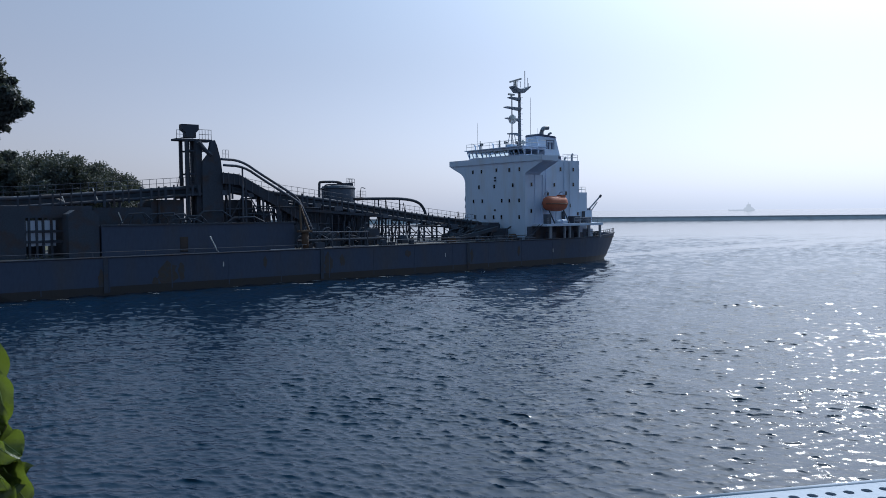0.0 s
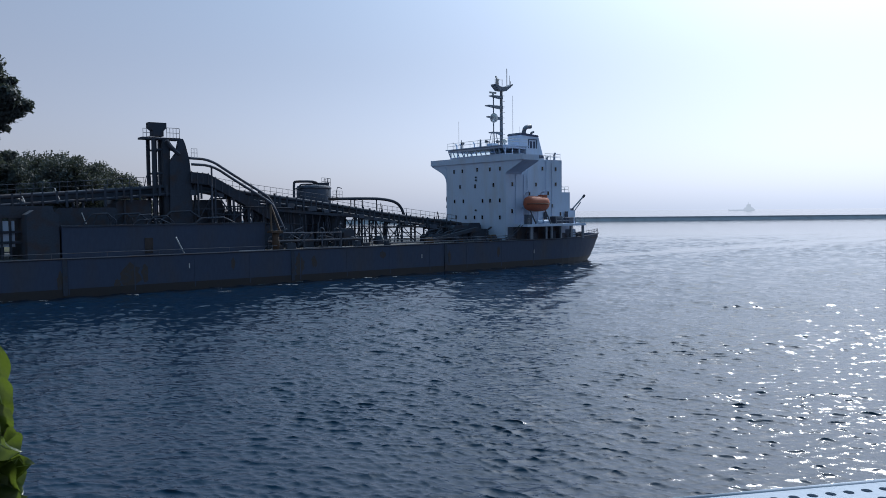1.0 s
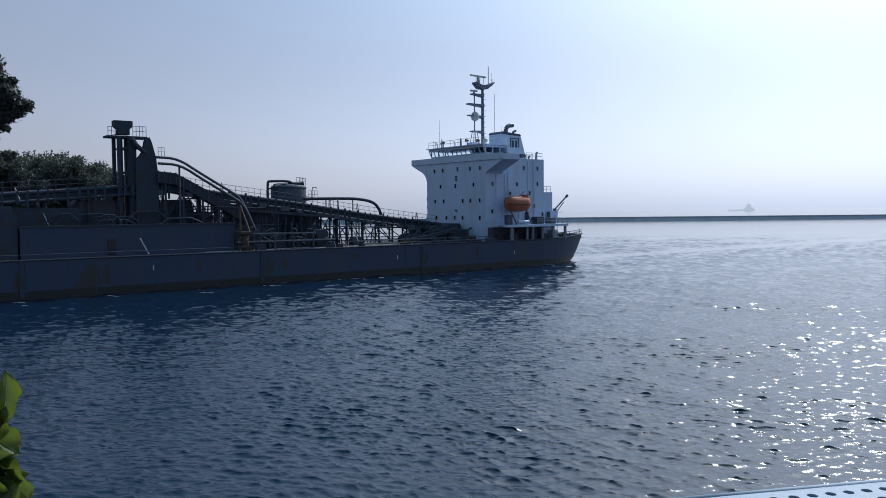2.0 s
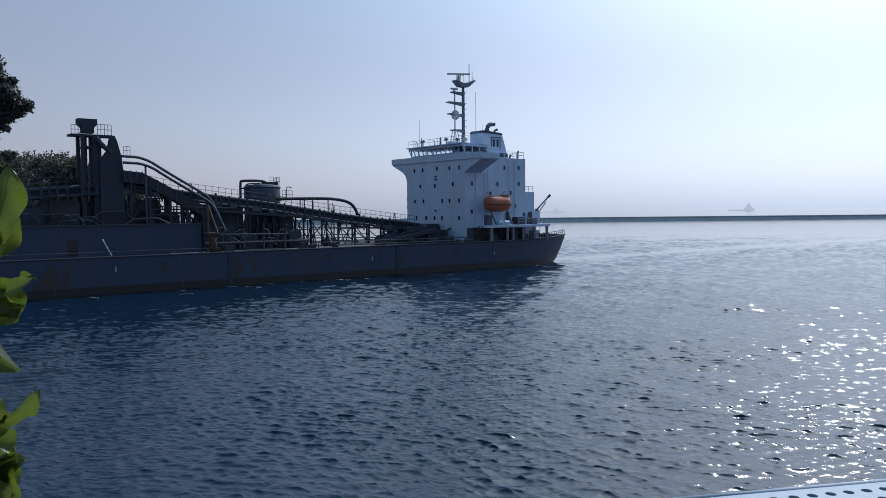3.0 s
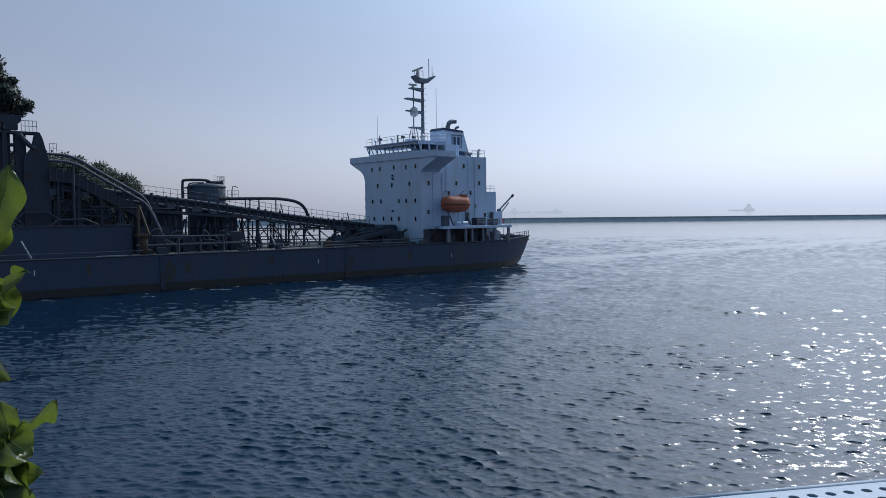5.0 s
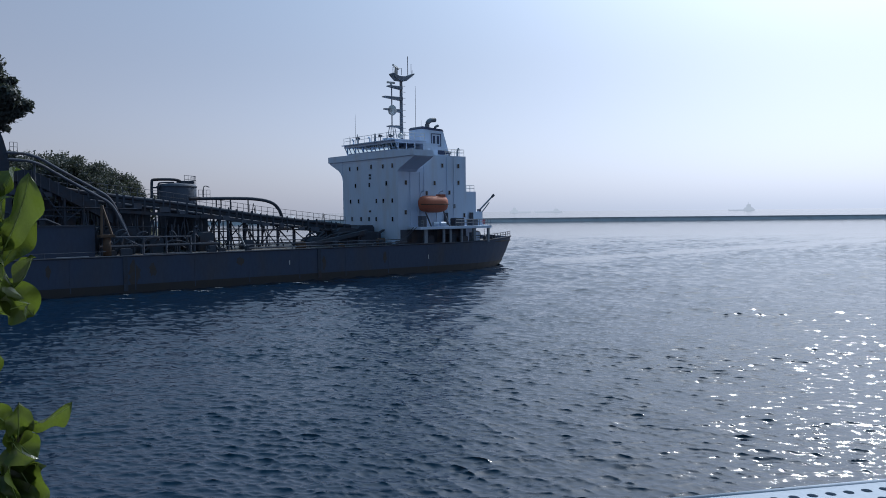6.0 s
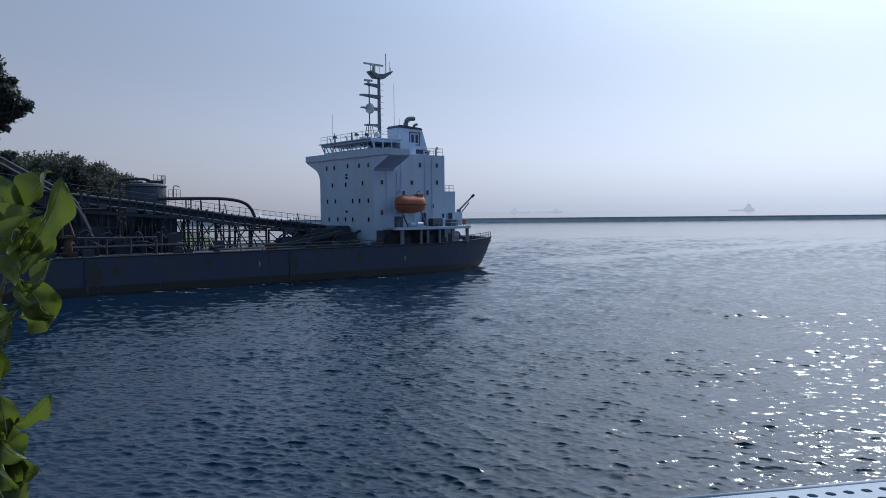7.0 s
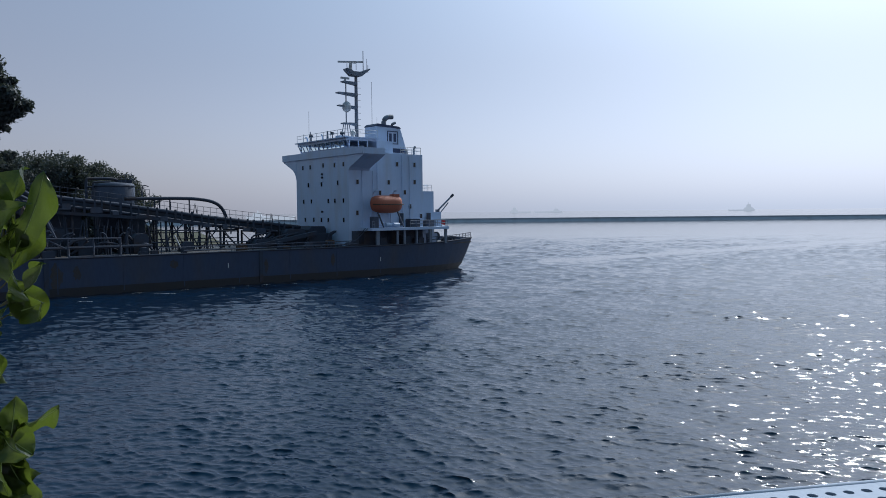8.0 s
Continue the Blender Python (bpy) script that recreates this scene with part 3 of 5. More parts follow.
    for x in (2.3, 4.2, 5.0, 9.6, 11.0):
        bm = B()
        tube(bm, [(x, 3.62, 7.2), (x, 3.62, 18.0 - 0.5 * (x < 4.3) * 5)], 0.06, 6)
        part("drain_pipe", bm, WHITE, ship)
    for y, z in ((11.35, 15.2), (11.35, 14.7), (11.45, 9.4)):
        bm = B()
        tube(bm, [(-0.25, y, z), (0.05, y, z)], 0.16, 8)
        part("deck_lamp", bm, GEAR, ship)
    # vents and fenders hanging at the far edge of the front
    for z0, z1 in ((11.0, 12.0), (9.5, 10.4), (7.2, 8.6)):
        bm = B()
        tube(bm, [(0.4, 20.1, z0), (0.4, 20.25, (z0 + z1) / 2), (0.4, 20.1, z1)], 0.22, 7)
        part("hose_bundle", bm, GEAR, ship)
    # boat deck with pillars
    bm = B()
    box(bm, 1.6, 16.0, 0.1, 3.7, 6.55, 6.95)
    part("boat_deck", bm, WHITE, ship)
    bm = B()
    box(bm, 15.9, 18.6, 3.9, 19.7, 6.55, 6.95)
    part("aft_deck", bm, WHITE, ship)
    # grey instead of white: the shade under the boat deck is in their colour
    for x, w in ((2.9, 0.55), (6.4, 0.35), (7.7, 0.35), (10.0, 0.3), (12.6, 0.5), (15.6, 0.4)):
        bm = B()
        box(bm, x - w / 2, x + w / 2, 0.35, 0.65, 4.3, 6.55)
        part("pillar", bm, MASTGREY, ship)
    bm = B()
    box(bm, 0.4, 13.4, 3.55, 3.69, 4.3, 6.5)
    part("lower_house_wall", bm, STEEL, ship)
    bm = B()
    for k in range(2):
        tube(bm, [(-0.6 + 0 * k, 3.2 - 0.7 * k, 4.4), (1.6, 1.8 - 0.7 * k, 6.9)], 0.06, 6)
    part("ladder", bm, STEEL, ship)


build_deckhouse()


def build_funnel():
    bm = B()
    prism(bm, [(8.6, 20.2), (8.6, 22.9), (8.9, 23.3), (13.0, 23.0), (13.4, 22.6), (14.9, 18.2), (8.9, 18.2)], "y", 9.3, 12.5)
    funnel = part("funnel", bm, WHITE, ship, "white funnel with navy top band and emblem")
    bm = B()
    prism(bm, [(8.55, 22.95), (8.55, 23.05), (8.9, 23.38), (13.05, 23.08), (13.45, 22.75)], "y", 9.2, 12.6)
    part("funnel_top", bm, NAVY, funnel, "navy top band")
    bm = B()
    prism(bm, [(9.1, 18.9), (9.1, 19.6), (14.55, 19.5), (14.8, 18.8)], "y", 9.24, 12.56)
    part("funnel_band", bm, NAVY, funnel, "navy lower band")
    bm = B()
    for x0, x1, z0, z1 in ((10.75, 10.87, 20.2, 22.3), (12.75, 12.87, 20.2, 22.3), (10.87, 12.75, 20.2, 20.32), (10.87, 12.75, 22.18, 22.3), (11.15, 11.6, 20.6, 21.9), (12.0, 12.45, 20.6, 21.9)):
        box(bm, x0, x1, 9.22, 9.3, z0, z1)
    part("emblem", bm, NAVY, funnel, "dark bars in a square frame")
    bm = B()
    tube(bm, bend([(11.2, 10.9, 23.0), (11.2, 10.9, 24.1), (11.8, 10.9, 24.7), (12.9, 10.9, 24.8)]), 0.4, 10)
    part("exhaust_pipe", bm, MASTGREY, funnel, "", True)
    bm = B()
    tube(bm, bend([(12.3, 10.2, 23.0), (12.3, 10.2, 23.5), (13.0, 10.2, 23.8)]), 0.22, 8)
    part("exhaust_pipe", bm, MASTGREY, funnel, "", True)


build_funnel()


moving = []


def build_mast():
    bm = B()
    tube(bm, [(6.9, 12.3, 18.2), (6.9, 12.3, 31.4)], 0.34, 8, 0.24)
    mast = part("mast", bm, MASTGREY, ship, "grey steel signal mast with platforms and radar")
    for z, reach, w in ((23.4, -1.5, 0.14), (26.1, -3.4, 0.12), (28.1, -3.5, 0.18), (29.9, -2.6, 0.16)):
        bm = B()
        prism(bm, [(6.9, z - 0.35), (6.9 + reach, z), (6.9 + reach, z + 0.16), (6.9, z + 0.16)], "y", 12.3 - w * 3, 12.3 + w * 3)
        part("mast_platform", bm, MASTGREY, mast)
    bm = B()
    prism(bm, [(5.0, 31.9), (6.0, 31.0), (7.6, 31.0), (9.2, 32.2), (9.2, 32.4), (7.4, 31.7), (6.2, 31.7), (5.0, 32.1)], "y", 11.6, 13.0)
    part("crow_platform", bm, MASTGREY, mast)
    bm = B()
    for x in (4.9, 5.8, 6.6):
        tube(bm, [(x, 11.7, 31.9), (x, 11.7, 33.0)], 0.05, 5)
    tube(bm, [(4.9, 11.7, 32.9), (6.6, 11.7, 32.9)], 0.04, 5)
    part("mast_rail", bm, MASTGREY, mast)
    for x, z, r in ((8.3, 35.2, 0.07), (9.0, 34.0, 0.04), (9.2, 33.0, 0.05)):
        bm = B()
        tube(bm, [(x, 12.3, 31.8), (x, 12.3, z)], r, 5)
        part("whip_aerial", bm, MASTGREY, mast)
    bm = B()
    tube(bm, [(5.9, 12.3, 31.7), (5.9, 12.3, 33.0)], 0.35, 8, 0.2)
    part("radar_pedestal", bm, PALE, mast)
    bm = B()
    box(bm, -2.0, 2.0, -0.12, 0.12, -0.12, 0.14)
    scanner = part("radar_scanner", bm, PALE, mast, "long flat radar scanner bar")
    scanner.matrix_basis = pose(5.9, 12.3, 33.2)
    moving.append(scanner)
    bm = B()
    lathe(bm, [(0.2, 25.2), (0.62, 25.5), (0.75, 26.0), (0.6, 26.6), (0.2, 26.9)], (5.1, 12.3), 14)
    part("satellite_dome", bm, PALE, mast, "pale satellite dome", True)
    bm = B()
    for dx, dy in ((-0.8, -0.6), (0.8, -0.6), (0.8, 0.6), (-0.8, 0.6)):
        tube(bm, [(5.0 + dx, 12.3 + dy, 20.4), (5.0 + dx * 0.4, 12.3 + dy * 0.4, 23.4)], 0.07, 5)
    tube(bm, [(5.0, 12.3, 23.4), (5.0, 12.3, 30.3)], 0.11, 6)
    box(bm, 4.3, 5.8, 11.7, 12.9, 23.3, 23.5)
    part("tripod", bm, MASTGREY, mast)
    bm = B()
    box(bm, 4.1, 5.6, 12.15, 12.4, 30.4, 30.7)
    tube(bm, [(4.9, 12.3, 29.9), (4.9, 12.3, 30.4)], 0.2, 6)
    part("small_radar", bm, PALE, mast)
    for i in range(9):
        bm = B()
        tube(bm, [(7.2, 12.3, 22.2 + i), (7.75, 12.3, 22.2 + i)], 0.04, 5)
        part("rung", bm, MASTGREY, mast)
    for (x, y, z0, z1, r) in ((10.2, 12.8, 18.2, 30.5, 0.05), (1.2, 17.6, 20.4, 25.6, 0.035), (0.8, 16.4, 20.4, 22.2, 0.12), (0.9, 11.2, 20.4, 21.9, 0.22), (9.3, 10.0, 20.4, 24.5, 0.03), (0.8, 18.8, 20.4, 22.0, 0.05)):
        bm = B()
        tube(bm, [(x, y, z0), (x, y, z1)], r, 6, r * 0.6)
        part("aerial", bm, MASTGREY, ship)


build_mast()


def build_roof_gear():
    """Searchlights, horn and a small dome on the wheelhouse roof."""
    for x, y, z in ((0.5, 15.6, 21.3), (0.5, 9.0, 21.2), (0.6, 6.2, 21.0)):
        bm = B()
        tube(bm, [(x, y, 20.5), (x, y, z)], 0.07, 6)
        lamp = part("searchlight", bm, GEAR, ship)
        bm = B()
        tube(bm, [(x - 0.3, y, z + 0.15), (x + 0.25, y, z + 0.15)], 0.26, 12, 0.18)
        part("lamp_head", bm, GEAR, lamp, "", True)
    bm = B()
    lathe(bm, [(0.1, 20.5), (0.12, 21.0), (0.4, 21.1), (0.45, 21.4), (0.3, 21.7), (0.05, 21.85)], (3.2, 7.4), 14)
    part("aerial_dome", bm, PALE, ship, "small pale aerial dome", True)
    bm = B()
    box(bm, 2.2, 3.6, 9.6, 11.0, 20.5, 21.2)
    part("roof_locker", bm, WHITE, ship)
    for y in (13.2, 17.0, 18.2):
        bm = B()
        tube(bm, bend([(1.2, y, 20.5), (1.2, y, 21.3), (0.9, y, 21.5)]), 0.13, 8)
        part("roof_vent", bm, WHITE, ship, "", True)
    for x, y, z in ((12.6, 4.6, 19.6), (11.4, 5.2, 19.0)):
        bm = B()
        tube(bm, bend([(x, y, 18.2), (x, y, z - 0.3), (x + 0.3, y, z - 0.1)]), 0.17, 10)
        part("deck_vent", bm, MASTGREY, ship, "", True)


build_roof_gear()


def railing(points, height, gap, mat=PALE, rails=(1.0, 0.55), r=0.035, parent=ship):
    """A rail along a line of points, with its posts."""
    bm = B()
    for f in rails:
        tube(bm, [Vector(p) + Vector((0, 0, height * f)) for p in points], r, 5)
    rail = part("railing", bm, mat, parent)
    bm = B()
    tube(bm, [(0, 0, 0), (0, 0, height)], r, 5)
    me = mesh_of(bm, "post", mat)
    for a, b in zip(points, points[1:]):
        a, b = Vector(a), Vector(b)
        n = max(1, round((b - a).length / gap))
        for i in range(n + 1):
            shared("post", me, rail, Matrix.Translation(a.lerp(b, i / n)))
    return rail


railing([(0.0, 19.4, 20.5), (-0.2, 4.2, 20.5), (5.6, 4.2, 20.5)], 1.1, 2.2)
railing([(9.6, 3.9, 18.2), (13.4, 3.9, 18.2), (13.4, 19.6, 18.2)], 1.1, 1.2)
railing([(13.8, 4.1, 12.5), (15.7, 4.1, 12.5), (15.7, 19.4, 12.5)], 1.0, 1.0)
railing([(x, YC - h + 0.2, 4.3 + 0.5 * max(0, (x - 8) / 16) ** 1.5) for x, h in plan[18:]], 0.95, 1.4, GEAR, (1.0, 0.6), 0.05)


def build_lifeboat():
    bm = B()
    n, m = 14, 16
    rings = []
    for i in range(n + 1):
        u = -1 + 2 * i / n
        w = max(0.02, (1 - abs(u) ** 4)) ** 0.55
        ring = []
        for k in range(m):
            a = k * math.tau / m
            cz = math.sin(a)
            ring.append(bm.verts.new((5.3 + 2.75 * u, 1.7 + 1.25 * w * math.cos(a), 10.45 + (1.3 if cz > 0 else 1.35) * w ** 0.6 * cz + 0.12 * u * u)))
        rings.append(ring)
    for a, b in zip(rings, rings[1:]):
        for k in range(m):
            bm.faces.new((a[k], a[(k + 1) % m], b[(k + 1) % m], b[k]))
    bm.faces.new(rings[0])
    bm.faces.new(rings[-1])
    boat = part("lifeboat", bm, ORANGE, ship, "orange enclosed lifeboat hung in davits", True)
    bm = B()
    tube(bm, [(5.3 + 2.8 * math.sin(t * 1.45), 1.7 - 1.3 * math.cos(t * 1.45) ** 0.6, 10.4) for t in (-0.95, -0.6, -0.3, 0, 0.3, 0.6, 0.95)], 0.09, 6)
    part("fender", bm, RUST, boat)
    bm = B()
    box(bm, 6.3, 7.3, 1.1, 2.3, 11.5, 11.95)
    part("cockpit", bm, ORANGE, boat)
    for x in (3.6, 7.2):
        bm = B()
        tube(bm, bend([(x, 3.4, 7.0), (x, 3.2, 10.5), (x, 2.6, 12.4), (x, 1.6, 12.5)]), 0.13, 6)
        part("davit", bm, WHITE, ship)
        bm = B()
        tube(bm, [(x + 0.4, 0.5, 7.0), (x - 0.1, 1.6, 9.6)], 0.12, 6)
        part("boat_cradle", bm, STEEL, ship)
    for x, y in ((4.9, 0.6), (6.3, 0.6)):
        bm = B()
        tube(bm, [(x - 0.5, y, 7.35), (x + 0.5, y, 7.35)], 0.32, 12)
        part("raft_canister", bm, WHITE, ship, "white life raft canister")
    bm = B()
    box(bm, 2.2, 3.1, 0.5, 1.5, 6.95, 8.6)
    part("locker", bm, STEEL, ship)


build_lifeboat()
railing([(1.8, 0.2, 6.95), (2.2, 0.2, 6.95)], 1.0, 0.4, MASTGREY)
railing([(8.6, 0.2, 6.95), (15.8, 0.2, 6.95)], 1.0, 1.2, MASTGREY)
railing([(15.9, 4.0, 6.95), (18.5, 4.0, 6.95)], 1.0, 0.9, MASTGREY)
for x, w, z1, m in ((4.4, 0.6, 5.5, GEAR), (8.8, 0.7, 5.7, GEAR), (11.4, 0.5, 5.3, STEEL), (13.9, 0.6, 5.9, WHITE), (10.3, 0.9, 8.2, GEAR), (13.4, 0.6, 8.0, STEEL)):
    bm = B()
    low_z = 4.3 if z1 < 6 else 6.95
    prism(bm, [(x - w, low_z), (x - w, z1 - 0.15), (x - w + 0.15, z1), (x + w - 0.15, z1), (x + w, z1 - 0.15), (x + w, low_z)], "y", 1.2, 2.6)
    part("deck_box", bm, m, ship)
for x, z in ((2.0, 4.3), (7.0, 4.3), (12.2, 4.3), (9.3, 6.95), (14.6, 6.95)):
    bm = B()
    box(bm, x - 0.4, x + 0.4, 3.5, 3.56, z + 0.2, z + 2.1)
    part("door", bm, GEAR, ship)


def build_stern_gear():
    bm = B()
    tube(bm, [(17.2, 4.6, 6.9), (17.2, 4.6, 9.6)], 0.35, 8)
    crane = part("stern_crane", bm, STEEL, ship, "small grey stern crane with raised jib")
    bm = B()
    tube(bm, [(17.2, 4.6, 9.4), (19.9, 4.2, 11.8)], 0.14, 6)
    tube(bm, [(17.2, 4.6, 8.5), (19.2, 4.3, 10.7)], 0.09, 6)
    part("jib", bm, MASTGREY, crane)
    bm = B()
    tube(bm, [(19.75, 4.2, 11.65), (20.15, 4.2, 12.0)], 0.22, 8)
    part("jib_head", bm, GEAR, crane)
    bm = B()
    box(bm, 15.9, 17.6, 4.2, 8.0, 6.95, 9.2)
    part("aft_locker", bm, WHITE, ship)
    bm = B()
    tube(bm, [(21.3, 8, 4.3), (21.5, 8, 7.9)], 0.05, 6)
    part("flagstaff", bm, STEEL, ship)
    bm = B()
    prism(bm, [(20.0, 6.9), (20.7, 7.15), (21.45, 7.0), (21.45, 7.75), (20.7, 7.85), (20.0, 7.6)], "y", 7.98, 8.02)
    part("flag", bm, RED, ship, "small red ensign flag")
    for x, y, r, h in ((19.5, 5.0, 0.3, 0.9), (20.4, 5.2, 0.3, 0.9), (22.0, 6.5, 0.28, 0.8), (22.6, 7.0, 0.28, 0.8), (18.0, 3.4, 0.3, 0.8), (17.2, 3.2, 0.3, 0.8)):
        bm = B()
        tube(bm, [(x, y, 4.3), (x, y, 4.3 + h)], r, 10)
        part("bollard", bm, GEAR, ship)
    bm = B()
    tube(bm, [(18.5, 6.6, 5.2), (18.5, 9.0, 5.2)], 0.75, 14)
    part("mooring_winch", bm, GEAR, ship)


build_stern_gear()


def build_hopper():
    for x0, x1, y0, y1 in ((-70, -44.6, 20.3, 20.55), (-70, -69.7, 3.25, 20.3), (-44.9, -44.6, 3.25, 20.3), (-70, -44.6, 3.0, 3.25)):
        bm = B()
        box(bm, x0, x1, y0, y1, 4.2, 8.0)
        hopper = part("hopper_wall", bm, HULL, ship, "dark steel hopper coaming wall")
    bm = B()
    for y in (3.0, 20.3):
        box(bm, -70.1, -44.5, y - 0.12, y + 0.35, 7.9, 8.1)
    part("coaming_rim", bm, GEAR, hopper)
    bm = B()
    box(bm, -60.6, -59.6, 2.95, 3.02, 4.5, 6.4)
    part("coaming_door", bm, GLASS, hopper)
    # inclined conveyor gallery on the centre line
    top = [(-102.0, 11.2), (-78.0, 11.5), (-63.5, 12.5), (-50.6, 13.5), (-44.6, 12.4), (-32.2, 10.9), (-19.3, 9.0), (-5.0, 7.3)]
    bm = B()
    low = [(x, z - 1.15) for x, z in top]
    prism(bm, top + low[::-1], "y", 10.9, 12.9)
    gallery = part("conveyor_gallery", bm, GEAR, ship, "dark inclined conveyor gallery along the deck")
    for y, dz, r in ((9.6, -0.2, 0.28), (9.0, -1.2, 0.2), (14.0, -0.6, 0.3)):
        bm = B()
        tube(bm, [(x, y, z + dz) for x, z in top], r, 8)
        part("gallery_pipe", bm, GEAR, gallery, "", True)
    for i in range(len(top) - 1):
        (xa, za), (xb, zb) = top[i], top[i + 1]
        railing([(xa, 10.9, za), (xb, 10.9, zb)], 1.25, 0.95, STEEL, (1.0, 0.5), 0.03)
    # pipe clamps, cable trays and hangers along the gallery's near side
    rnd = random.Random(31)
    for i in range(62):
        x = -77.5 + 1.16 * i + rnd.uniform(-0.3, 0.3)
        k = max(j for j in range(len(top) - 1) if top[j][0] <= x)
        (xa, za), (xb, zb) = top[k], top[k + 1]
        z = za + (zb - za) * (x - xa) / (xb - xa)
        w, up_, down = rnd.uniform(0.06, 0.16), rnd.uniform(0.0, 0.35), rnd.uniform(1.2, 2.2)
        bm = B()
        box(bm, x - w, x + w, 8.68, 8.78, z - down, z + up_)
        box(bm, x - w * 0.6, x + w * 0.6, 8.78, 10.9, z - 1.1, z - 0.95)
        part("pipe_clamp", bm, GEAR, gallery)
    for i in range(16):
        x = -52.0 + 2.9 * i + rnd.uniform(-0.5, 0.5)
        k = max(j for j in range(len(top) - 1) if top[j][0] <= x)
        (xa, za), (xb, zb) = top[k], top[k + 1]
        z = za + (zb - za) * (x - xa) / (xb - xa)
        w, h = rnd.uniform(0.3, 0.9), rnd.uniform(0.35, 0.8)
        bm = B()
        prism(bm, [(x - w, z - 1.6), (x - w, z - 1.6 + h * 0.8), (x - w * 0.7, z - 1.6 + h), (x + w * 0.8, z - 1.6 + h), (x + w, z - 1.6 + h * 0.7), (x + w, z - 1.6)], "y", 8.5, 8.95)
        part("junction_box", bm, rnd.choice((GEAR, STEEL, DRUMGREY)), gallery)
    bm = B()
    tube(bm, [(-78, 10, 11.5), (-73.8, 10, 11.6), (-72.5, 10, 11.0)], 0.12, 6)
    part("foredeck_pipe", bm, PALE, ship)
    for x, zt in ((-66, 11.5), (-61.0, 11.2), (-57.0, 11.6), (-47, 11.5), (-43, 10.9), (-40.2, 10.6), (-37, 10.2), (-29, 9.2), (-26.5, 8.9), (-25.2, 8.7), (-22.6, 8.3), (-20.6, 8.0), (-17.6, 7.6), (-15.0, 7.1), (-12.2, 6.8), (-9.5, 6.5)):
        bm = B()
        for y in (9.3, 14.3):
            tube(bm, [(x, y, 4.3), (x, y, zt)], 0.17, 6)
        tube(bm, [(x, 9.3, zt - 0.1), (x, 14.3, zt - 0.1)], 0.14, 6)
        tube(bm, [(x, 9.3, 4.5), (x, 14.3, zt - 0.3)], 0.08, 5)
        part("trestle", bm, GEAR, ship)
    for x0, x1, z0, z1 in ((-26.5, -22.6, 4.4, 8.2), (-20.6, -17.6, 4.4, 7.6), (-17.6, -15.0, 7.2, 4.4), (-22.6, -20.6, 7.9, 4.4), (-29, -26.5, 4.4, 8.8)):
        bm = B()
        tube(bm, [(x0, 9.3, z0), (x1, 9.3, z1)], 0.08, 5)
        part("brace", bm, GEAR, ship)
    for z in (5.9, 6.8):
        bm = B()
        tube(bm, [(-29, 9.2, z), (-15, 9.2, z)], 0.07, 5)
        part("brace", bm, GEAR, ship)


build_hopper()


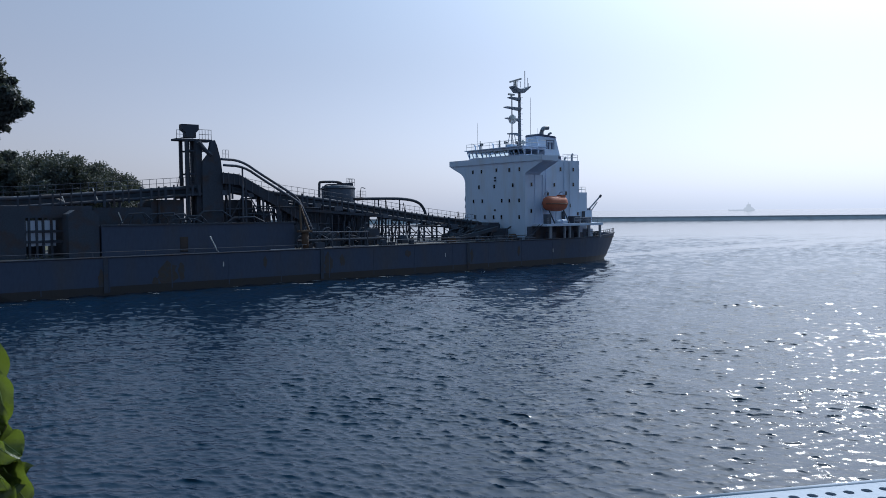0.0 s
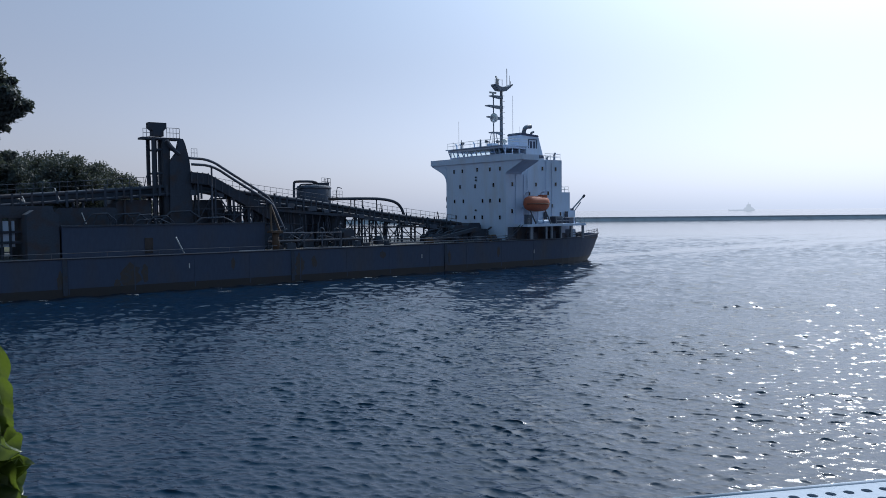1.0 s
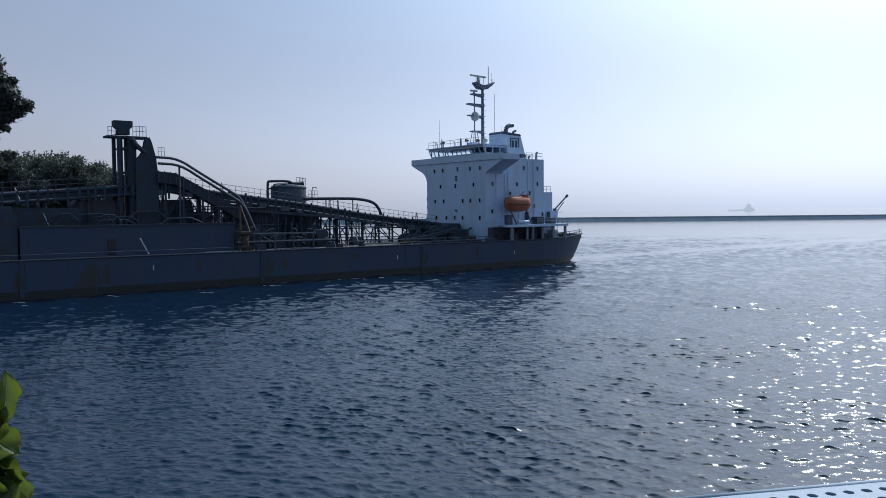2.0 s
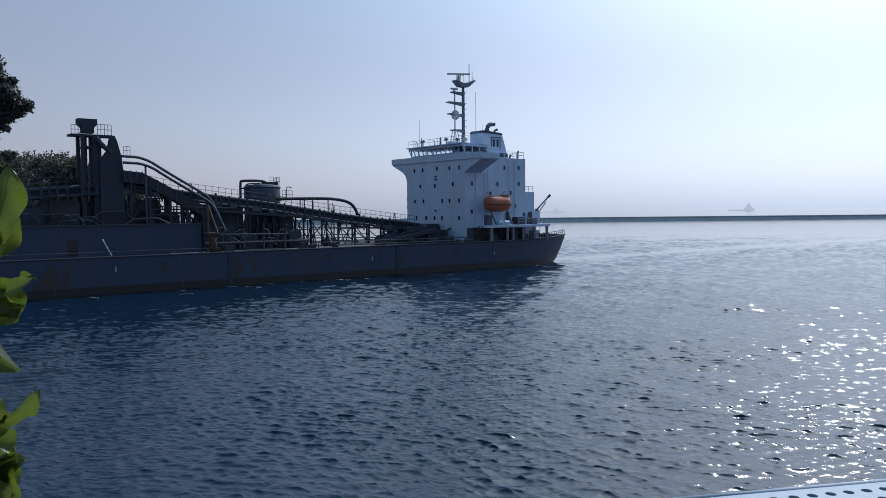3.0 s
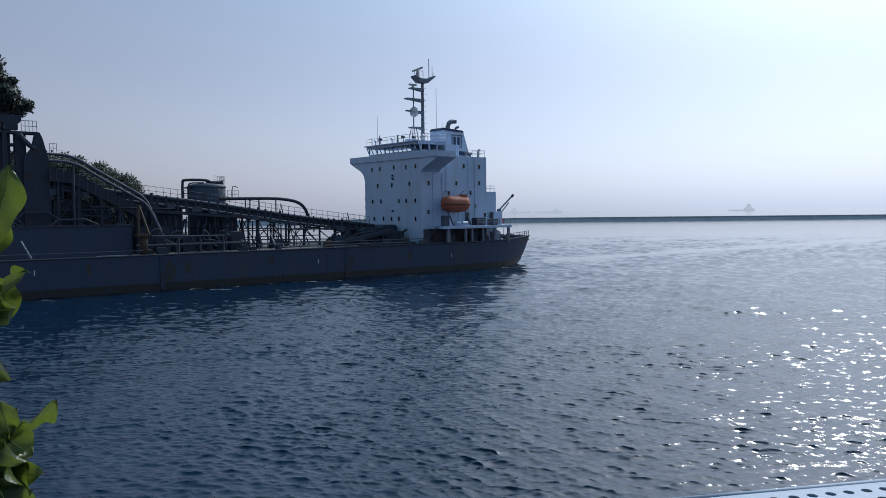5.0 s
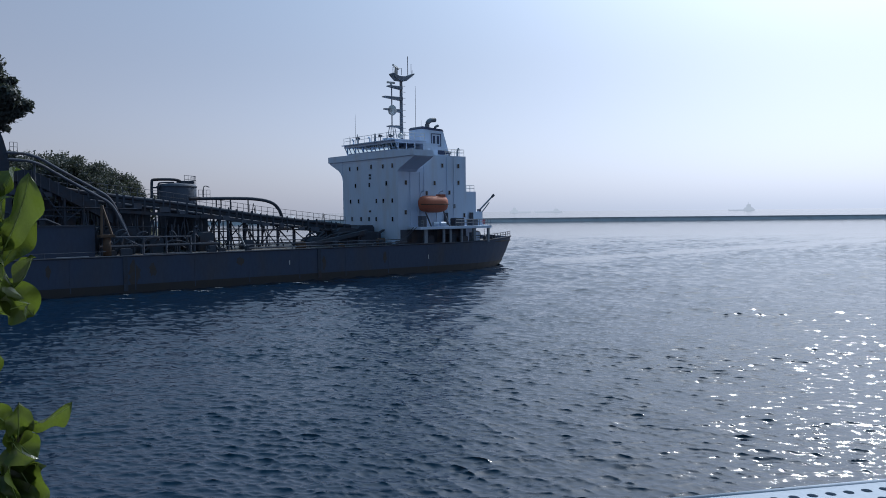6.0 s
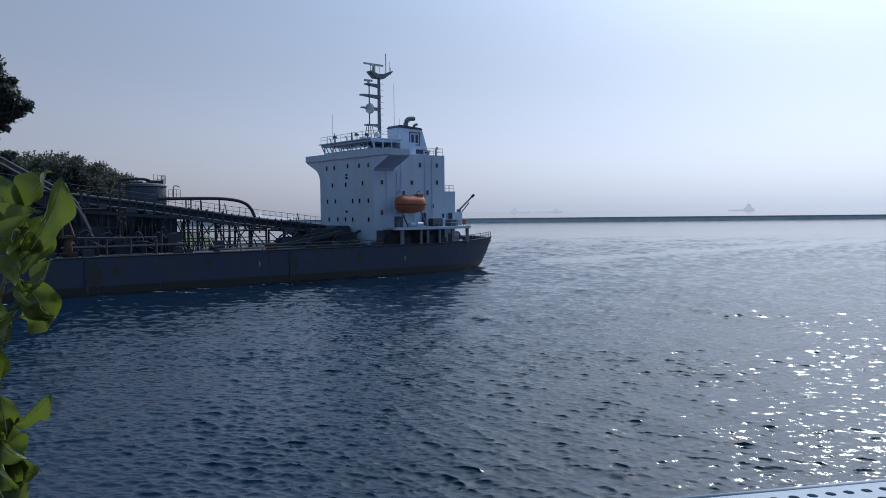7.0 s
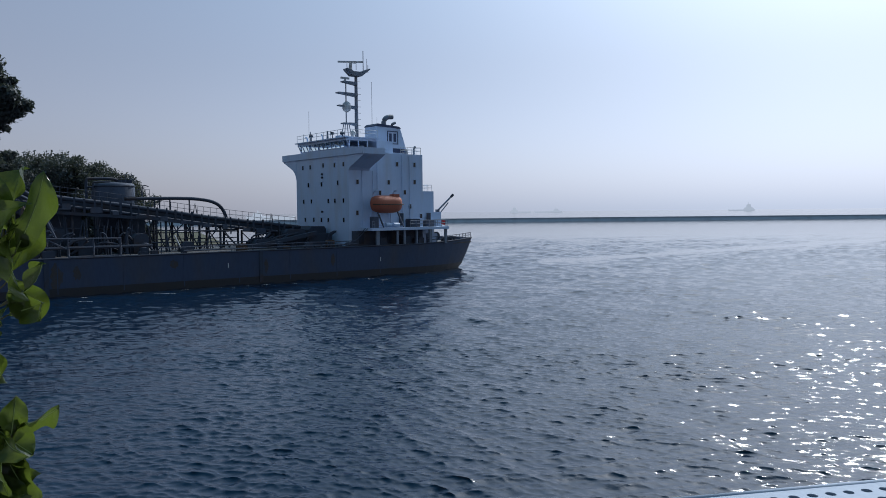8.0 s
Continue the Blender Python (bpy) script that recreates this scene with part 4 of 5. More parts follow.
def build_tower():
    bm = B()
    prism(bm, [(-57.4, 19.6), (-56.9, 19.6), (-56.9, 20.3), (-57.4, 20.7), (-57.4, 21.4), (-55.1, 21.4), (-55.1, 20.7), (-55.5, 20.3), (-55.5, 19.6)], "y", 10.0, 11.2)
    part("tower_head", bm, GEAR, ship, "dark hopper head on top of the loading tower")
    bm = B()
    box(bm, -58.4, -53.4, 9.6, 11.6, 19.15, 19.42)
    part("tower_platform", bm, GEAR, ship)
    for x, y, w in ((-57.1, 9.4, 0.2), (-57.1, 11.6, 0.2), (-56.5, 10.5, 0.16), (-55.5, 9.6, 0.4), (-55.5, 11.4, 0.3), (-54.8, 10.4, 0.16)):
        bm = B()
        box(bm, x - w, x + w, y - w, y + w, 4.3, 19.2)
        part("tower_column", bm, GEAR, ship)
    for z in (17.8, 14.7, 12.2, 8.5):
        bm = B()
        box(bm, -57.3, -54.7, 9.3, 9.5, z - 0.12, z + 0.12)
        box(bm, -57.3, -54.7, 11.5, 11.7, z - 0.12, z + 0.12)
        part("tower_beam", bm, GEAR, ship)
    railing([(-58.3, 9.7, 19.42), (-57.4, 9.7, 19.42)], 1.1, 0.45, STEEL, (1.0, 0.5), 0.035)
    railing([(-55.2, 9.7, 19.42), (-53.5, 9.7, 19.42)], 1.3, 0.45, STEEL, (1.0, 0.5), 0.035)
    bm = B()
    prism(bm, [(-55.4, 4.3), (-55.2, 16.2), (-54.3, 17.4), (-53.9, 19.2), (-53.4, 19.3), (-53.1, 18.6), (-52.6, 16.6), (-52.4, 14.5), (-52.3, 4.3)], "y", 8.7, 9.4)
    part("tower_casing", bm, GEAR, ship, "tall tapered dark steel casing")
    bm = B()
    tube(bm, bend([(-55.6, 8.8, 19.0), (-54.9, 8.8, 18.0), (-53.9, 8.8, 17.2)]), 0.3, 8)
    part("chute", bm, GEAR, ship)
    for dz, y in ((0, 8.0), (-0.85, 7.2)):
        bm = B()
        tube(bm, bend([(-52.9, y, 16.7 + dz), (-50.0, y, 16.6 + dz), (-47.2, y, 14.85 + dz), (-42.9, y, 12.4 + dz), (-41.4, y, 11.5 + dz), (-40.4, y, 9.6 + dz), (-39.4, y, 7.3 + dz)]), 0.18, 10)
        part("discharge_pipe", bm, STEEL, ship, "grey curved discharge pipe", True)
    # covered conveyor below the pipes, on its own trestles
    line = [(-52.5, 14.9), (-50.2, 14.7), (-47.3, 13.2), (-43.0, 10.9), (-41.0, 9.7)]
    bm = B()
    prism(bm, line + [(x, z - 1.5) for x, z in line[::-1]], "y", 8.3, 9.7)
    feeder = part("discharge_conveyor", bm, GEAR, ship, "dark covered conveyor sloping down from the tower")
    for (xa, za), (xb, zb) in zip(line, line[1:]):
        for k in range(3):
            x, z = xa + (xb - xa) * k / 3, za + (zb - za) * k / 3
            bm = B()
            box(bm, x - 0.06, x + 0.06, 8.22, 8.3, z - 1.5, z + 0.1)
            part("cover_rib", bm, STEEL, feeder)
    for x, zt in ((-51.6, 13.3), (-49.2, 12.8), (-46.6, 11.4), (-44.4, 10.2), (-42.2, 9.0)):
        bm = B()
        for y in (8.4, 9.6):
            box(bm, x - 0.13, x + 0.13, y - 0.1, y + 0.1, 4.3, zt)
        tube(bm, [(x, 8.4, 8.0), (x, 9.6, zt - 0.3)], 0.07, 5)
        part("trestle", bm, GEAR, feeder)
    for z0, z1, x0, x1 in ((9.9, 9.9, -52.2, -42.8), (8.5, 12.6, -51.6, -49.2), (12.4, 8.5, -49.2, -46.6), (8.5, 10.2, -46.6, -44.4)):
        bm = B()
        tube(bm, [(x0, 8.4, z0), (x1, 8.4, z1)], 0.09, 5)
        part("brace", bm, GEAR, feeder)
    bm = B()
    tube(bm, [(-50.0, 7.6, 4.3), (-50.0, 7.6, 15.6)], 0.13, 6)
    part("pipe_stand", bm, STEEL, ship)
    railing([(-52.4, 8.5, 16.9), (-51.6, 8.5, 16.9)], 1.1, 0.4, STEEL, (1.0, 0.5), 0.03)
    # rusty davit post on the deck edge
    bm = B()
    tube(bm, [(-43.5, 2.0, 4.3), (-43.5, 2.0, 6.8)], 0.48, 12)
    post = part("gantry_post", bm, RUST, ship, "rusty orange gantry post", True)
    bm = B()
    box(bm, -44.4, -42.7, 1.3, 2.7, 6.6, 6.9)
    part("post_cap", bm, RUST, post)
    bm = B()
    tube(bm, [(-44.1, 2.0, 6.9), (-43.7, 3.0, 10.4)], 0.16, 6)
    tube(bm, [(-42.9, 2.0, 6.9), (-43.7, 3.0, 10.4)], 0.16, 6)
    part("gantry_leg", bm, RUST, ship)


build_tower()


def build_drum():
    cx, cy = -29.9, 15.9
    bm = B()
    lathe(bm, [(2.7, 4.3), (2.7, 13.2), (2.55, 13.5), (0.3, 13.75)], (cx, cy), 28)
    drum = part("drum", bm, DRUMGREY, ship, "blue-grey upright steel storage drum", True)
    for z in (7.4, 10.4, 13.15):
        bm = B()
        lathe(bm, [(2.72, z - 0.1), (2.8, z - 0.05), (2.8, z + 0.05), (2.72, z + 0.1)], (cx, cy), 28)
        part("drum_hoop", bm, GEAR, drum)
    bm = B()
    tube(bm, bend([(-33.6, 15.5, 10.0), (-33.6, 15.5, 13.9), (-33.4, 15.5, 14.15), (-29.7, 15.5, 14.2), (-29.4, 15.5, 13.6)]), 0.2, 8)
    tube(bm, [(-33.6, 15.5, 13.0), (-32.4, 15.5, 13.0)], 0.12, 6)
    part("drum_pipe", bm, GEAR, drum, "", True)
    bm = B()
    tube(bm, bend([(-32.9, 15.0, 10.0), (-32.9, 15.0, 13.4), (-32.7, 15.0, 13.7), (-30.6, 15.0, 13.75)]), 0.11, 8)
    part("drum_pipe", bm, GEAR, drum, "", True)
    for z in (10.6, 11.4, 12.2, 13.0):
        bm = B()
        tube(bm, [(-33.6, 15.4, z), (-32.9, 15.0, z)], 0.06, 5)
        part("rung", bm, GEAR, drum)
    bm = B()
    tube(bm, bend([(-26.6, 14.4, 11.5), (-26.6, 14.4, 13.2), (-26.2, 14.4, 13.3), (-25.7, 14.4, 13.1)]), 0.07, 6)
    part("vent_pipe", bm, STEEL, drum, "", True)
    bm = B()
    box(bm, -29.6, -27.8, 14.8, 16.8, 13.5, 14.0)
    part("drum_lid", bm, GEAR, drum)
    railing([(-29.4, 14.2, 13.6), (-27.6, 14.6, 13.5), (-27.4, 17.0, 13.5)], 1.15, 0.55, STEEL, (1.0, 0.5), 0.03)
    bm = B()
    box(bm, -27.4, -25.6, 14.4, 16.6, 11.3, 11.5)
    part("drum_platform", bm, GEAR, ship)
    railing([(-27.3, 14.4, 11.5), (-25.6, 14.4, 11.5)], 1.2, 0.5, STEEL, (1.0, 0.5), 0.03)
    bm = B()
    tube(bm, bend([(-30, 11, 11.35), (-24, 11, 11.45), (-20.2, 11, 11.4), (-17.4, 11, 10.9), (-16.2, 11, 9.6), (-15.8, 11, 8.0)]), 0.24, 10)
    part("overhead_pipe", bm, GEAR, ship, "dark overhead pipe bending down to the deck", True)
    for x, z in ((-26.1, 10.0), (-25.4, 10.0), (-24.0, 9.6), (-21.3, 9.2)):
        bm = B()
        tube(bm, [(x, 11, z), (x, 11, 11.4)], 0.1, 6)
        part("pipe_strut", bm, GEAR, ship)


build_drum()


def build_deck_clutter():
    # rusty side gantry
    bm = B()
    tube(bm, [(-42.6, 2.0, 6.6), (-33.2, 2.0, 6.45)], 0.11, 6)
    tube(bm, [(-39.2, 2.0, 4.4), (-33.2, 2.0, 4.4)], 0.1, 6)
    for x in (-39.2, -36.4, -33.3):
        tube(bm, [(x, 2.0, 4.3), (x, 2.0, 6.5)], 0.11, 6)
    tube(bm, [(-41.5, 2.0, 6.5), (-39.3, 2.0, 5.3)], 0.08, 6)
    tube(bm, [(-38.6, 2.0, 6.5), (-39.3, 2.0, 5.8)], 0.08, 6)
    part("side_gantry", bm, STEEL, ship, "rust-stained grey pipe-handling frame on the deck edge")
    for x, l in ((-57.0, 2.0), (-26.6, 2.2)):
        bm = B()
        tube(bm, [(x, 2.2, 4.4 + l), (x + 1.0, 2.2, 4.4)], 0.09, 6)
        part("stay", bm, PALE, ship)
    # pipes along the deck edge
    for x0, x1, y, z, r, mat in ((-104 + 8, -57, 0.6, 4.95, 0.04, STEEL), (-57, -44, 0.6, 4.95, 0.04, STEEL), (-49.5, -46.0, 0.4, 4.45, 0.06, MASTGREY), (-29, -0.5, 1.0, 5.15, 0.07, STEEL), (-26, -0.5, 0.7, 4.7, 0.1, STEEL), (-44, -29, 3.4, 5.4, 0.2, GEAR)):
        bm = B()
        tube(bm, [(x0, y, z), (x1, y, z)], r, 6)
        part("deck_pipe", bm, mat, ship)
        for k in range(int((x1 - x0) / 6) + 1):
            bm = B()
            tube(bm, [(x0 + 0.3 + 6 * k, y, 4.3), (x0 + 0.3 + 6 * k, y, z)], 0.05, 5)
            part("pipe_support", bm, mat, ship)
    rnd = random.Random(12)
    # machinery below the gallery
    for x0, x1, y0, y1, z1 in ((-69.4, -62, 9, 15, 10.2), (-62, -57.6, 9.5, 15, 11.2), (-51, -47.5, 10.0, 14, 11.2), (-47, -45.2, 9, 13, 9.4), (-41.2, -35.6, 10.2, 14.5, 10.6), (-29.8, -27.6, 10.5, 14.5, 9.0), (-42, -37.5, 8.5, 15, 7.6), (-37, -35.2, 6.5, 9, 6.4), (-30.5, -28.6, 6, 9, 6.8), (-13.5, -9, 7, 10, 5.6), (-8.5, -5.2, 7.5, 14, 6.9), (-5.0, -1.0, 7.0, 15.5, 6.2), (-3.6, -0.6, 9.5, 15.0, 7.2), (-24, -22.5, 6.5, 8, 5.6)):
        bm = B()
        prism(bm, [(x0, 4.3), (x0, z1 - 0.5), (x0 + 0.5, z1), (x1 - 0.3, z1), (x1, z1 - 0.4), (x1, 4.3)], "y", y0, y1)
        part("machinery_housing", bm, GEAR, ship)
    for i in range(16):
        x = rnd.uniform(-14, -1)
        bm = B()
        y = rnd.uniform(6, 9)
        tube(bm, bend([(x, y, 4.3), (x, y, 5.2 + rnd.random()), (x + rnd.uniform(1, 3), y, 5.4 + 1.6 * rnd.random())]), 0.13, 6)
        part("pipe", bm, GEAR, ship)
    for i in range(26):
        x = rnd.uniform(-46, -28)
        bm = B()
        y = rnd.uniform(4, 9)
        z = 5.0 + 2.5 * rnd.random()
        tube(bm, bend([(x, y, 4.3), (x, y, z), (x + rnd.uniform(-3, 3), y, z + 0.4), (x + rnd.uniform(-3, 3), y + 1, 4.4)]), rnd.uniform(0.08, 0.2), 6)
        part("pipe", bm, GEAR, ship)
    # hangers, valves and pipe drops between the tower and the drum
    for i in range(22):
        x = -52.0 + 0.46 * i + rnd.uniform(-0.15, 0.15)
        y = rnd.uniform(9.0, 12.0)
        foot = rnd.choice((7.8, 8.4, 9.2))
        bm = B()
        tube(bm, [(x, y, foot), (x + rnd.uniform(-0.2, 0.2), y, foot + rnd.uniform(1.6, 2.8))], rnd.uniform(0.07, 0.2), 6)
        part("pipe_drop", bm, GEAR, ship)
    for i in range(14):
        x = -44.0 + 1.05 * i
        bm = B()
        tube(bm, [(x, 9.2, 4.3), (x + rnd.choice((-0.9, 0.0, 0.9)), 9.2, 8.2 + 1.2 * rnd.random())], rnd.uniform(0.06, 0.13), 6)
        part("brace", bm, GEAR, ship)
    # feeder conveyors beside the gallery
    for pts, y, t in ((((-15.0, 4.9), (-12.0, 5.2), (-4.0, 6.6)), 6.0, 0.55), (((-40.0, 9.9), (-27.0, 8.9), (-20.0, 8.0)), 8.6, 0.4)):
        bm = B()
        prism(bm, [*pts, *[(x, z - t) for x, z in pts[::-1]]], "y", y, y + 0.9)
        feeder = part("feeder_conveyor", bm, GEAR, ship)
        (xa, za), (xb, zb) = pts[0], pts[-1]
        for k in range(5):
            x = xa + (xb - xa) * (k + 0.5) / 5
            bm = B()
            tube(bm, [(x, y + 0.4, 4.3), (x, y + 0.4, za + (zb - za) * (k + 0.5) / 5 - 0.3)], 0.09, 5)
            part("conveyor_leg", bm, GEAR, feeder)
    for k in range(9):
        x = -26.5 + 1.35 * k
        bm = B()
        tube(bm, [(x, 13.4, 4.3), (x + 0.9 * (-1) ** k, 13.4, 8.6 - 0.13 * k)], 0.08, 5)
        part("brace", bm, GEAR, ship)
    for x, z in ((-57.6, 12.9), (-49.0, 13.2), (-42.8, 12.1), (-20.5, 9.2), (-9.0, 7.7)):
        bm = B()
        tube(bm, [(x - 0.35, 11.0, z - 0.3), (x, 11.0, z + 1.5), (x + 0.35, 11.0, z - 0.3)], 0.09, 5)
        part("gallery_frame", bm, GEAR, ship)
    # foredeck house, open frames and clutter
    for x0, x1, y0, y1, z1 in ((-73.6, -70.2, 3.2, 14, 9.4), (-98, -77.6, 6, 17, 9.6), (-77.6, -74.5, 12, 17, 5.6)):
        bm = B()
        prism(bm, [(x0, 4.3), (x0, z1), (x0 + 0.8, z1 + 0.5), (x1 - 0.8, z1 + 0.5), (x1, z1), (x1, 4.3)], "y", y0, y1)
        part("machinery_housing", bm, GEAR, ship)
    bm = B()
    box(bm, -98, -70.2, 6, 8, 9.0, 10.4)
    part("upper_gallery", bm, GEAR, ship)
    bm = B()
    box(bm, -77.5, -74.3, 6.32, 6.45, 5.7, 8.7)
    part("cabin_panel", bm, WHITE, ship, "white cabin front behind dark frames")
    for x in (-77.2, -76.4, -75.7, -74.8):
        bm = B()
        box(bm, x - 0.12, x + 0.12, 6.0, 6.3, 4.3, 9.0)
        part("frame_post", bm, GEAR, ship)
    for z in (6.2, 7.4):
        bm = B()
        box(bm, -77.6, -73.6, 6.0, 6.2, z - 0.15, z + 0.15)
        part("frame_rail", bm, GEAR, ship)
    for x, z in ((-72.6, 11.6), (-69.0, 12.6), (-66.0, 9.6)):
        bm = B()
        tube(bm, [(x - 0.3, 9, z), (x + 0.2, 9, z - 1.4)], 0.07, 5)
        part("stay", bm, PALE, ship)
    for i in range(22):
        x = rnd.uniform(-68, -47)
        y = rnd.uniform(5, 16)
        bm = B()
        z = 8.3 + 1.3 * rnd.random()
        run = rnd.uniform(1.5, 6)
        tube(bm, bend([(x, y, 5), (x, y, z), (x + run, y, z + 0.15), (x + run, y, 6)], 1), rnd.uniform(0.08, 0.2), 6)
        part("pipe", bm, GEAR, ship)
    # upright stanchions and hangers under the gallery
    for i in range(34):
        x = rnd.uniform(-50, -14)
        zt = 12.3 - (x + 50) * 0.135
        y = rnd.choice((7.6, 8.4, 13.6, 14.2))
        bm = B()
        tube(bm, [(x, y, 4.3), (x + rnd.choice((0, 0, 0.5, -0.5)), y, zt - rnd.uniform(0.8, 2.2))], rnd.uniform(0.05, 0.11), 5)
        part("stanchion", bm, GEAR, ship)
    for x0, x1, y, z in ((-50, -44.8, 8.4, 9.3), (-46, -36, 8.6, 7.9), (-28, -14, 7.8, 5.6), (-28, -16, 8.0, 7.2), (-48, -38, 8.0, 10.3)):
        bm = B()
        tube(bm, [(x0, y, z), (x1, y, z - 0.3)], 0.09, 6)
        part("service_pipe", bm, GEAR, ship)
    # valve wheels, boxes and lockers on the side deck
    for i in range(18):
        x = rnd.uniform(-44, -1)
        y = rnd.uniform(1.4, 3.4)
        w, hgt = rnd.uniform(0.25, 0.7), rnd.uniform(0.4, 1.1)
        bm = B()
        prism(bm, [(x - w, 4.3), (x - w, 4.3 + hgt * 0.85), (x - w * 0.8, 4.3 + hgt), (x + w * 0.8, 4.3 + hgt), (x + w, 4.3 + hgt * 0.85), (x + w, 4.3)], "y", y - 0.3, y + 0.3)
        part("deck_locker", bm, rnd.choice((GEAR, GEAR, STEEL, RUST)), ship)


build_deck_clutter()


# ---- far ships ----
def far_ship(x, y, length, flip, high):
    s = thing("far_cargo_ship", "pale hazy cargo ship far out on the horizon", "ship", pose(x, y, 0), "ships at anchor")
    k = -1 if flip else 1
    bm = B()
    prism(bm, [(-0.5 * length * k, 4.5), (-0.46 * length * k, -1), (0.47 * length * k, -1), (0.5 * length * k, 5), (0.44 * length * k, 4.6), (-0.44 * length * k, 3.8)], "y", -6, 6)
    part("hull", bm, FARSHIP, s)
    bm = B()
    prism(bm, [(0.1 * length * k, 3.5), (0.12 * length * k, high * 0.5), (0.2 * length * k, high * 0.6), (0.22 * length * k, high), (0.34 * length * k, high), (0.36 * length * k, high * 0.6), (0.46 * length * k, high * 0.4), (0.46 * length * k, 3.5)], "y", -4, 4)
    part("deckhouse", bm, FARSHIP, s)
    bm = B()
    tube(bm, [(0.27 * length * k, 0, high * 0.9), (0.27 * length * k, 0, high * 1.3)], 0.8, 6)
    part("mast", bm, FARSHIP, s)


far_ship(924, 2500, 80, False, 20)
far_ship(250, 2600, 70, True, 16)
far_ship(340, 2600, 90, False, 12)
far_ship(-213, 1000, 58, True, 9)


# ---- shrub shoots at the terrace edge ----
def leaf_mesh(base, tip, width, bow=0.1, curl=0.3, twist=0.0, seed=0):
    """A broad blade from base to tip, widest past its middle, with wavy edges; also its rib."""
    rnd = random.Random(seed)
    base, tip = Vector(base), Vector(tip)
    d = tip - base
    length = d.length
    d.normalize()
    face = Vector((0.15, -1, 0.25)).normalized()
    side = d.cross(face).normalized()
    face = side.cross(d)
    side = (Matrix.Rotation(twist, 3, d) @ side)
    face = (Matrix.Rotation(twist, 3, d) @ face)
    bm = B()
    nu, nv = 14, 6
    grid = []
    ph = rnd.random() * 6
    for i in range(nu + 1):
        u = i / nu
        w = width * 0.5 * (math.sin(math.pi * min(1, u ** 1.35)) ** 0.75 + 0.04 * (1 - u))
        mid = base + d * length * u + face * (bow * length * math.sin(math.pi * u * 0.9))
        row = []
        for j in range(-nv // 2, nv // 2 + 1):
            v = j / (nv / 2)
            wave = 0.20 * width * abs(v) ** 1.5 * math.sin(11 * u + ph + 2.5 * v)
            row.append(bm.verts.new(mid + side * w * v + face * (curl * w * v * v + wave)))
        grid.append(row)
    for a, b in zip(grid, grid[1:]):
        for j in range(nv):
            bm.faces.new((a[j], a[j + 1], b[j + 1], b[j]))
    rib = B()
    tube(rib, [base + d * length * u + face * (bow * length * math.sin(math.pi * u * 0.9)) for u in (0, 0.2, 0.4, 0.6, 0.8, 0.97)], 0.0026, 5, 0.0008)
    return bm, rib


def shoot(label, root, stem, leaves, seed):
    """A leafy shoot whose root is its pivot; leaves: base, tip, width, bow, curl, twist."""
    s = thing("shrub_shoot", label, "shrub", pose(*root), "shrub at the terrace edge")
    off = Vector(root)
    bm = B()
    axis = bend([Vector(p) - off for p in stem], 3)
    tube(bm, axis, 0.011, 8, 0.004)
    for b, *_ in leaves:     # each leaf stalk leaves the stem below its leaf
        foot = Vector(b) - off
        near = min(axis, key=lambda q: (q - foot - Vector((-0.03, 0, -0.05))).length)
        tube(bm, bend([near, near.lerp(foot, 0.6) + Vector((0, 0, -0.01)), foot], 1), 0.0035, 6, 0.0026)
    part("stem", bm, TWIG, s, "", True)
    out = []
    for i, (b, t, w, bow, curl, twist) in enumerate(leaves):
        bm, rib = leaf_mesh(Vector((0, 0, 0)), Vector(t) - Vector(b), w, bow, curl, twist, seed + i)
        leaf = part("leaf", bm, LEAF, s, "", True)
        leaf.matrix_basis = Matrix.Translation(Vector(b) - off)
        part("leaf_rib", rib, RIB, leaf)
        out.append(leaf)
    return s, out


HIGH_ROOT, LOW_ROOT, SIDE_ROOT = (-1.62, 2.62, 7.8), (-1.55, 2.55, 7.8), (-1.58, 2.7, 7.8)
high, high_leaves = shoot("tall leafy green shoot swaying beside the terrace", HIGH_ROOT,
    [HIGH_ROOT, (-1.62, 2.62, 8.6), (-1.54, 2.61, 9.05), (-1.46, 2.6, 9.36)],
    [((-1.43, 2.6, 9.28), (-1.31, 2.56, 9.54), 0.10, 0.10, 0.7, 0.9),
     ((-1.45, 2.59, 9.26), (-1.335, 2.52, 9.44), 0.12, 0.25, 0.8, -0.9),
     ((-1.45, 2.6, 9.13), (-1.26, 2.53, 9.195), 0.085, -0.14, 0.7, -1.0),
     ((-1.44, 2.6, 9.13), (-1.315, 2.54, 8.88), 0.12, 0.10, 0.6, 0.7),
     ((-1.44, 2.60, 9.38), (-1.37, 2.56, 9.13), 0.12, 0.12, 0.5, 1.1),
     ((-1.44, 2.62, 9.34), (-1.55, 2.6, 9.55), 0.11, 0.1, 0.4, 0.2),
     ((-1.44, 2.6, 9.36), (-1.40, 2.66, 9.56), 0.11, 0.1, 0.6, -0.5),
     ((-1.46, 2.63, 9.22), (-1.38, 2.66, 9.42), 0.12, -0.1, 0.4, 0.1),
     ((-1.46, 2.63, 9.20), (-1.37, 2.66, 9.06), 0.12, 0.1, 0.4, -0.3),
     ((-1.47, 2.6, 9.05), (-1.6, 2.55, 9.12), 0.11, 0.1, 0.4, 0.1),
     ((-1.49, 2.6, 9.04), (-1.43, 2.55, 8.86), 0.11, 0.1, 0.4, 0.6),
     ((-1.46, 2.62, 9.08), (-1.34, 2.6, 9.10), 0.10, -0.1, 0.5, 0.3),
     ((-1.48, 2.6, 9.28), (-1.385, 2.57, 9.40), 0.07, 0.1, 0.9, 1.2)], 10)
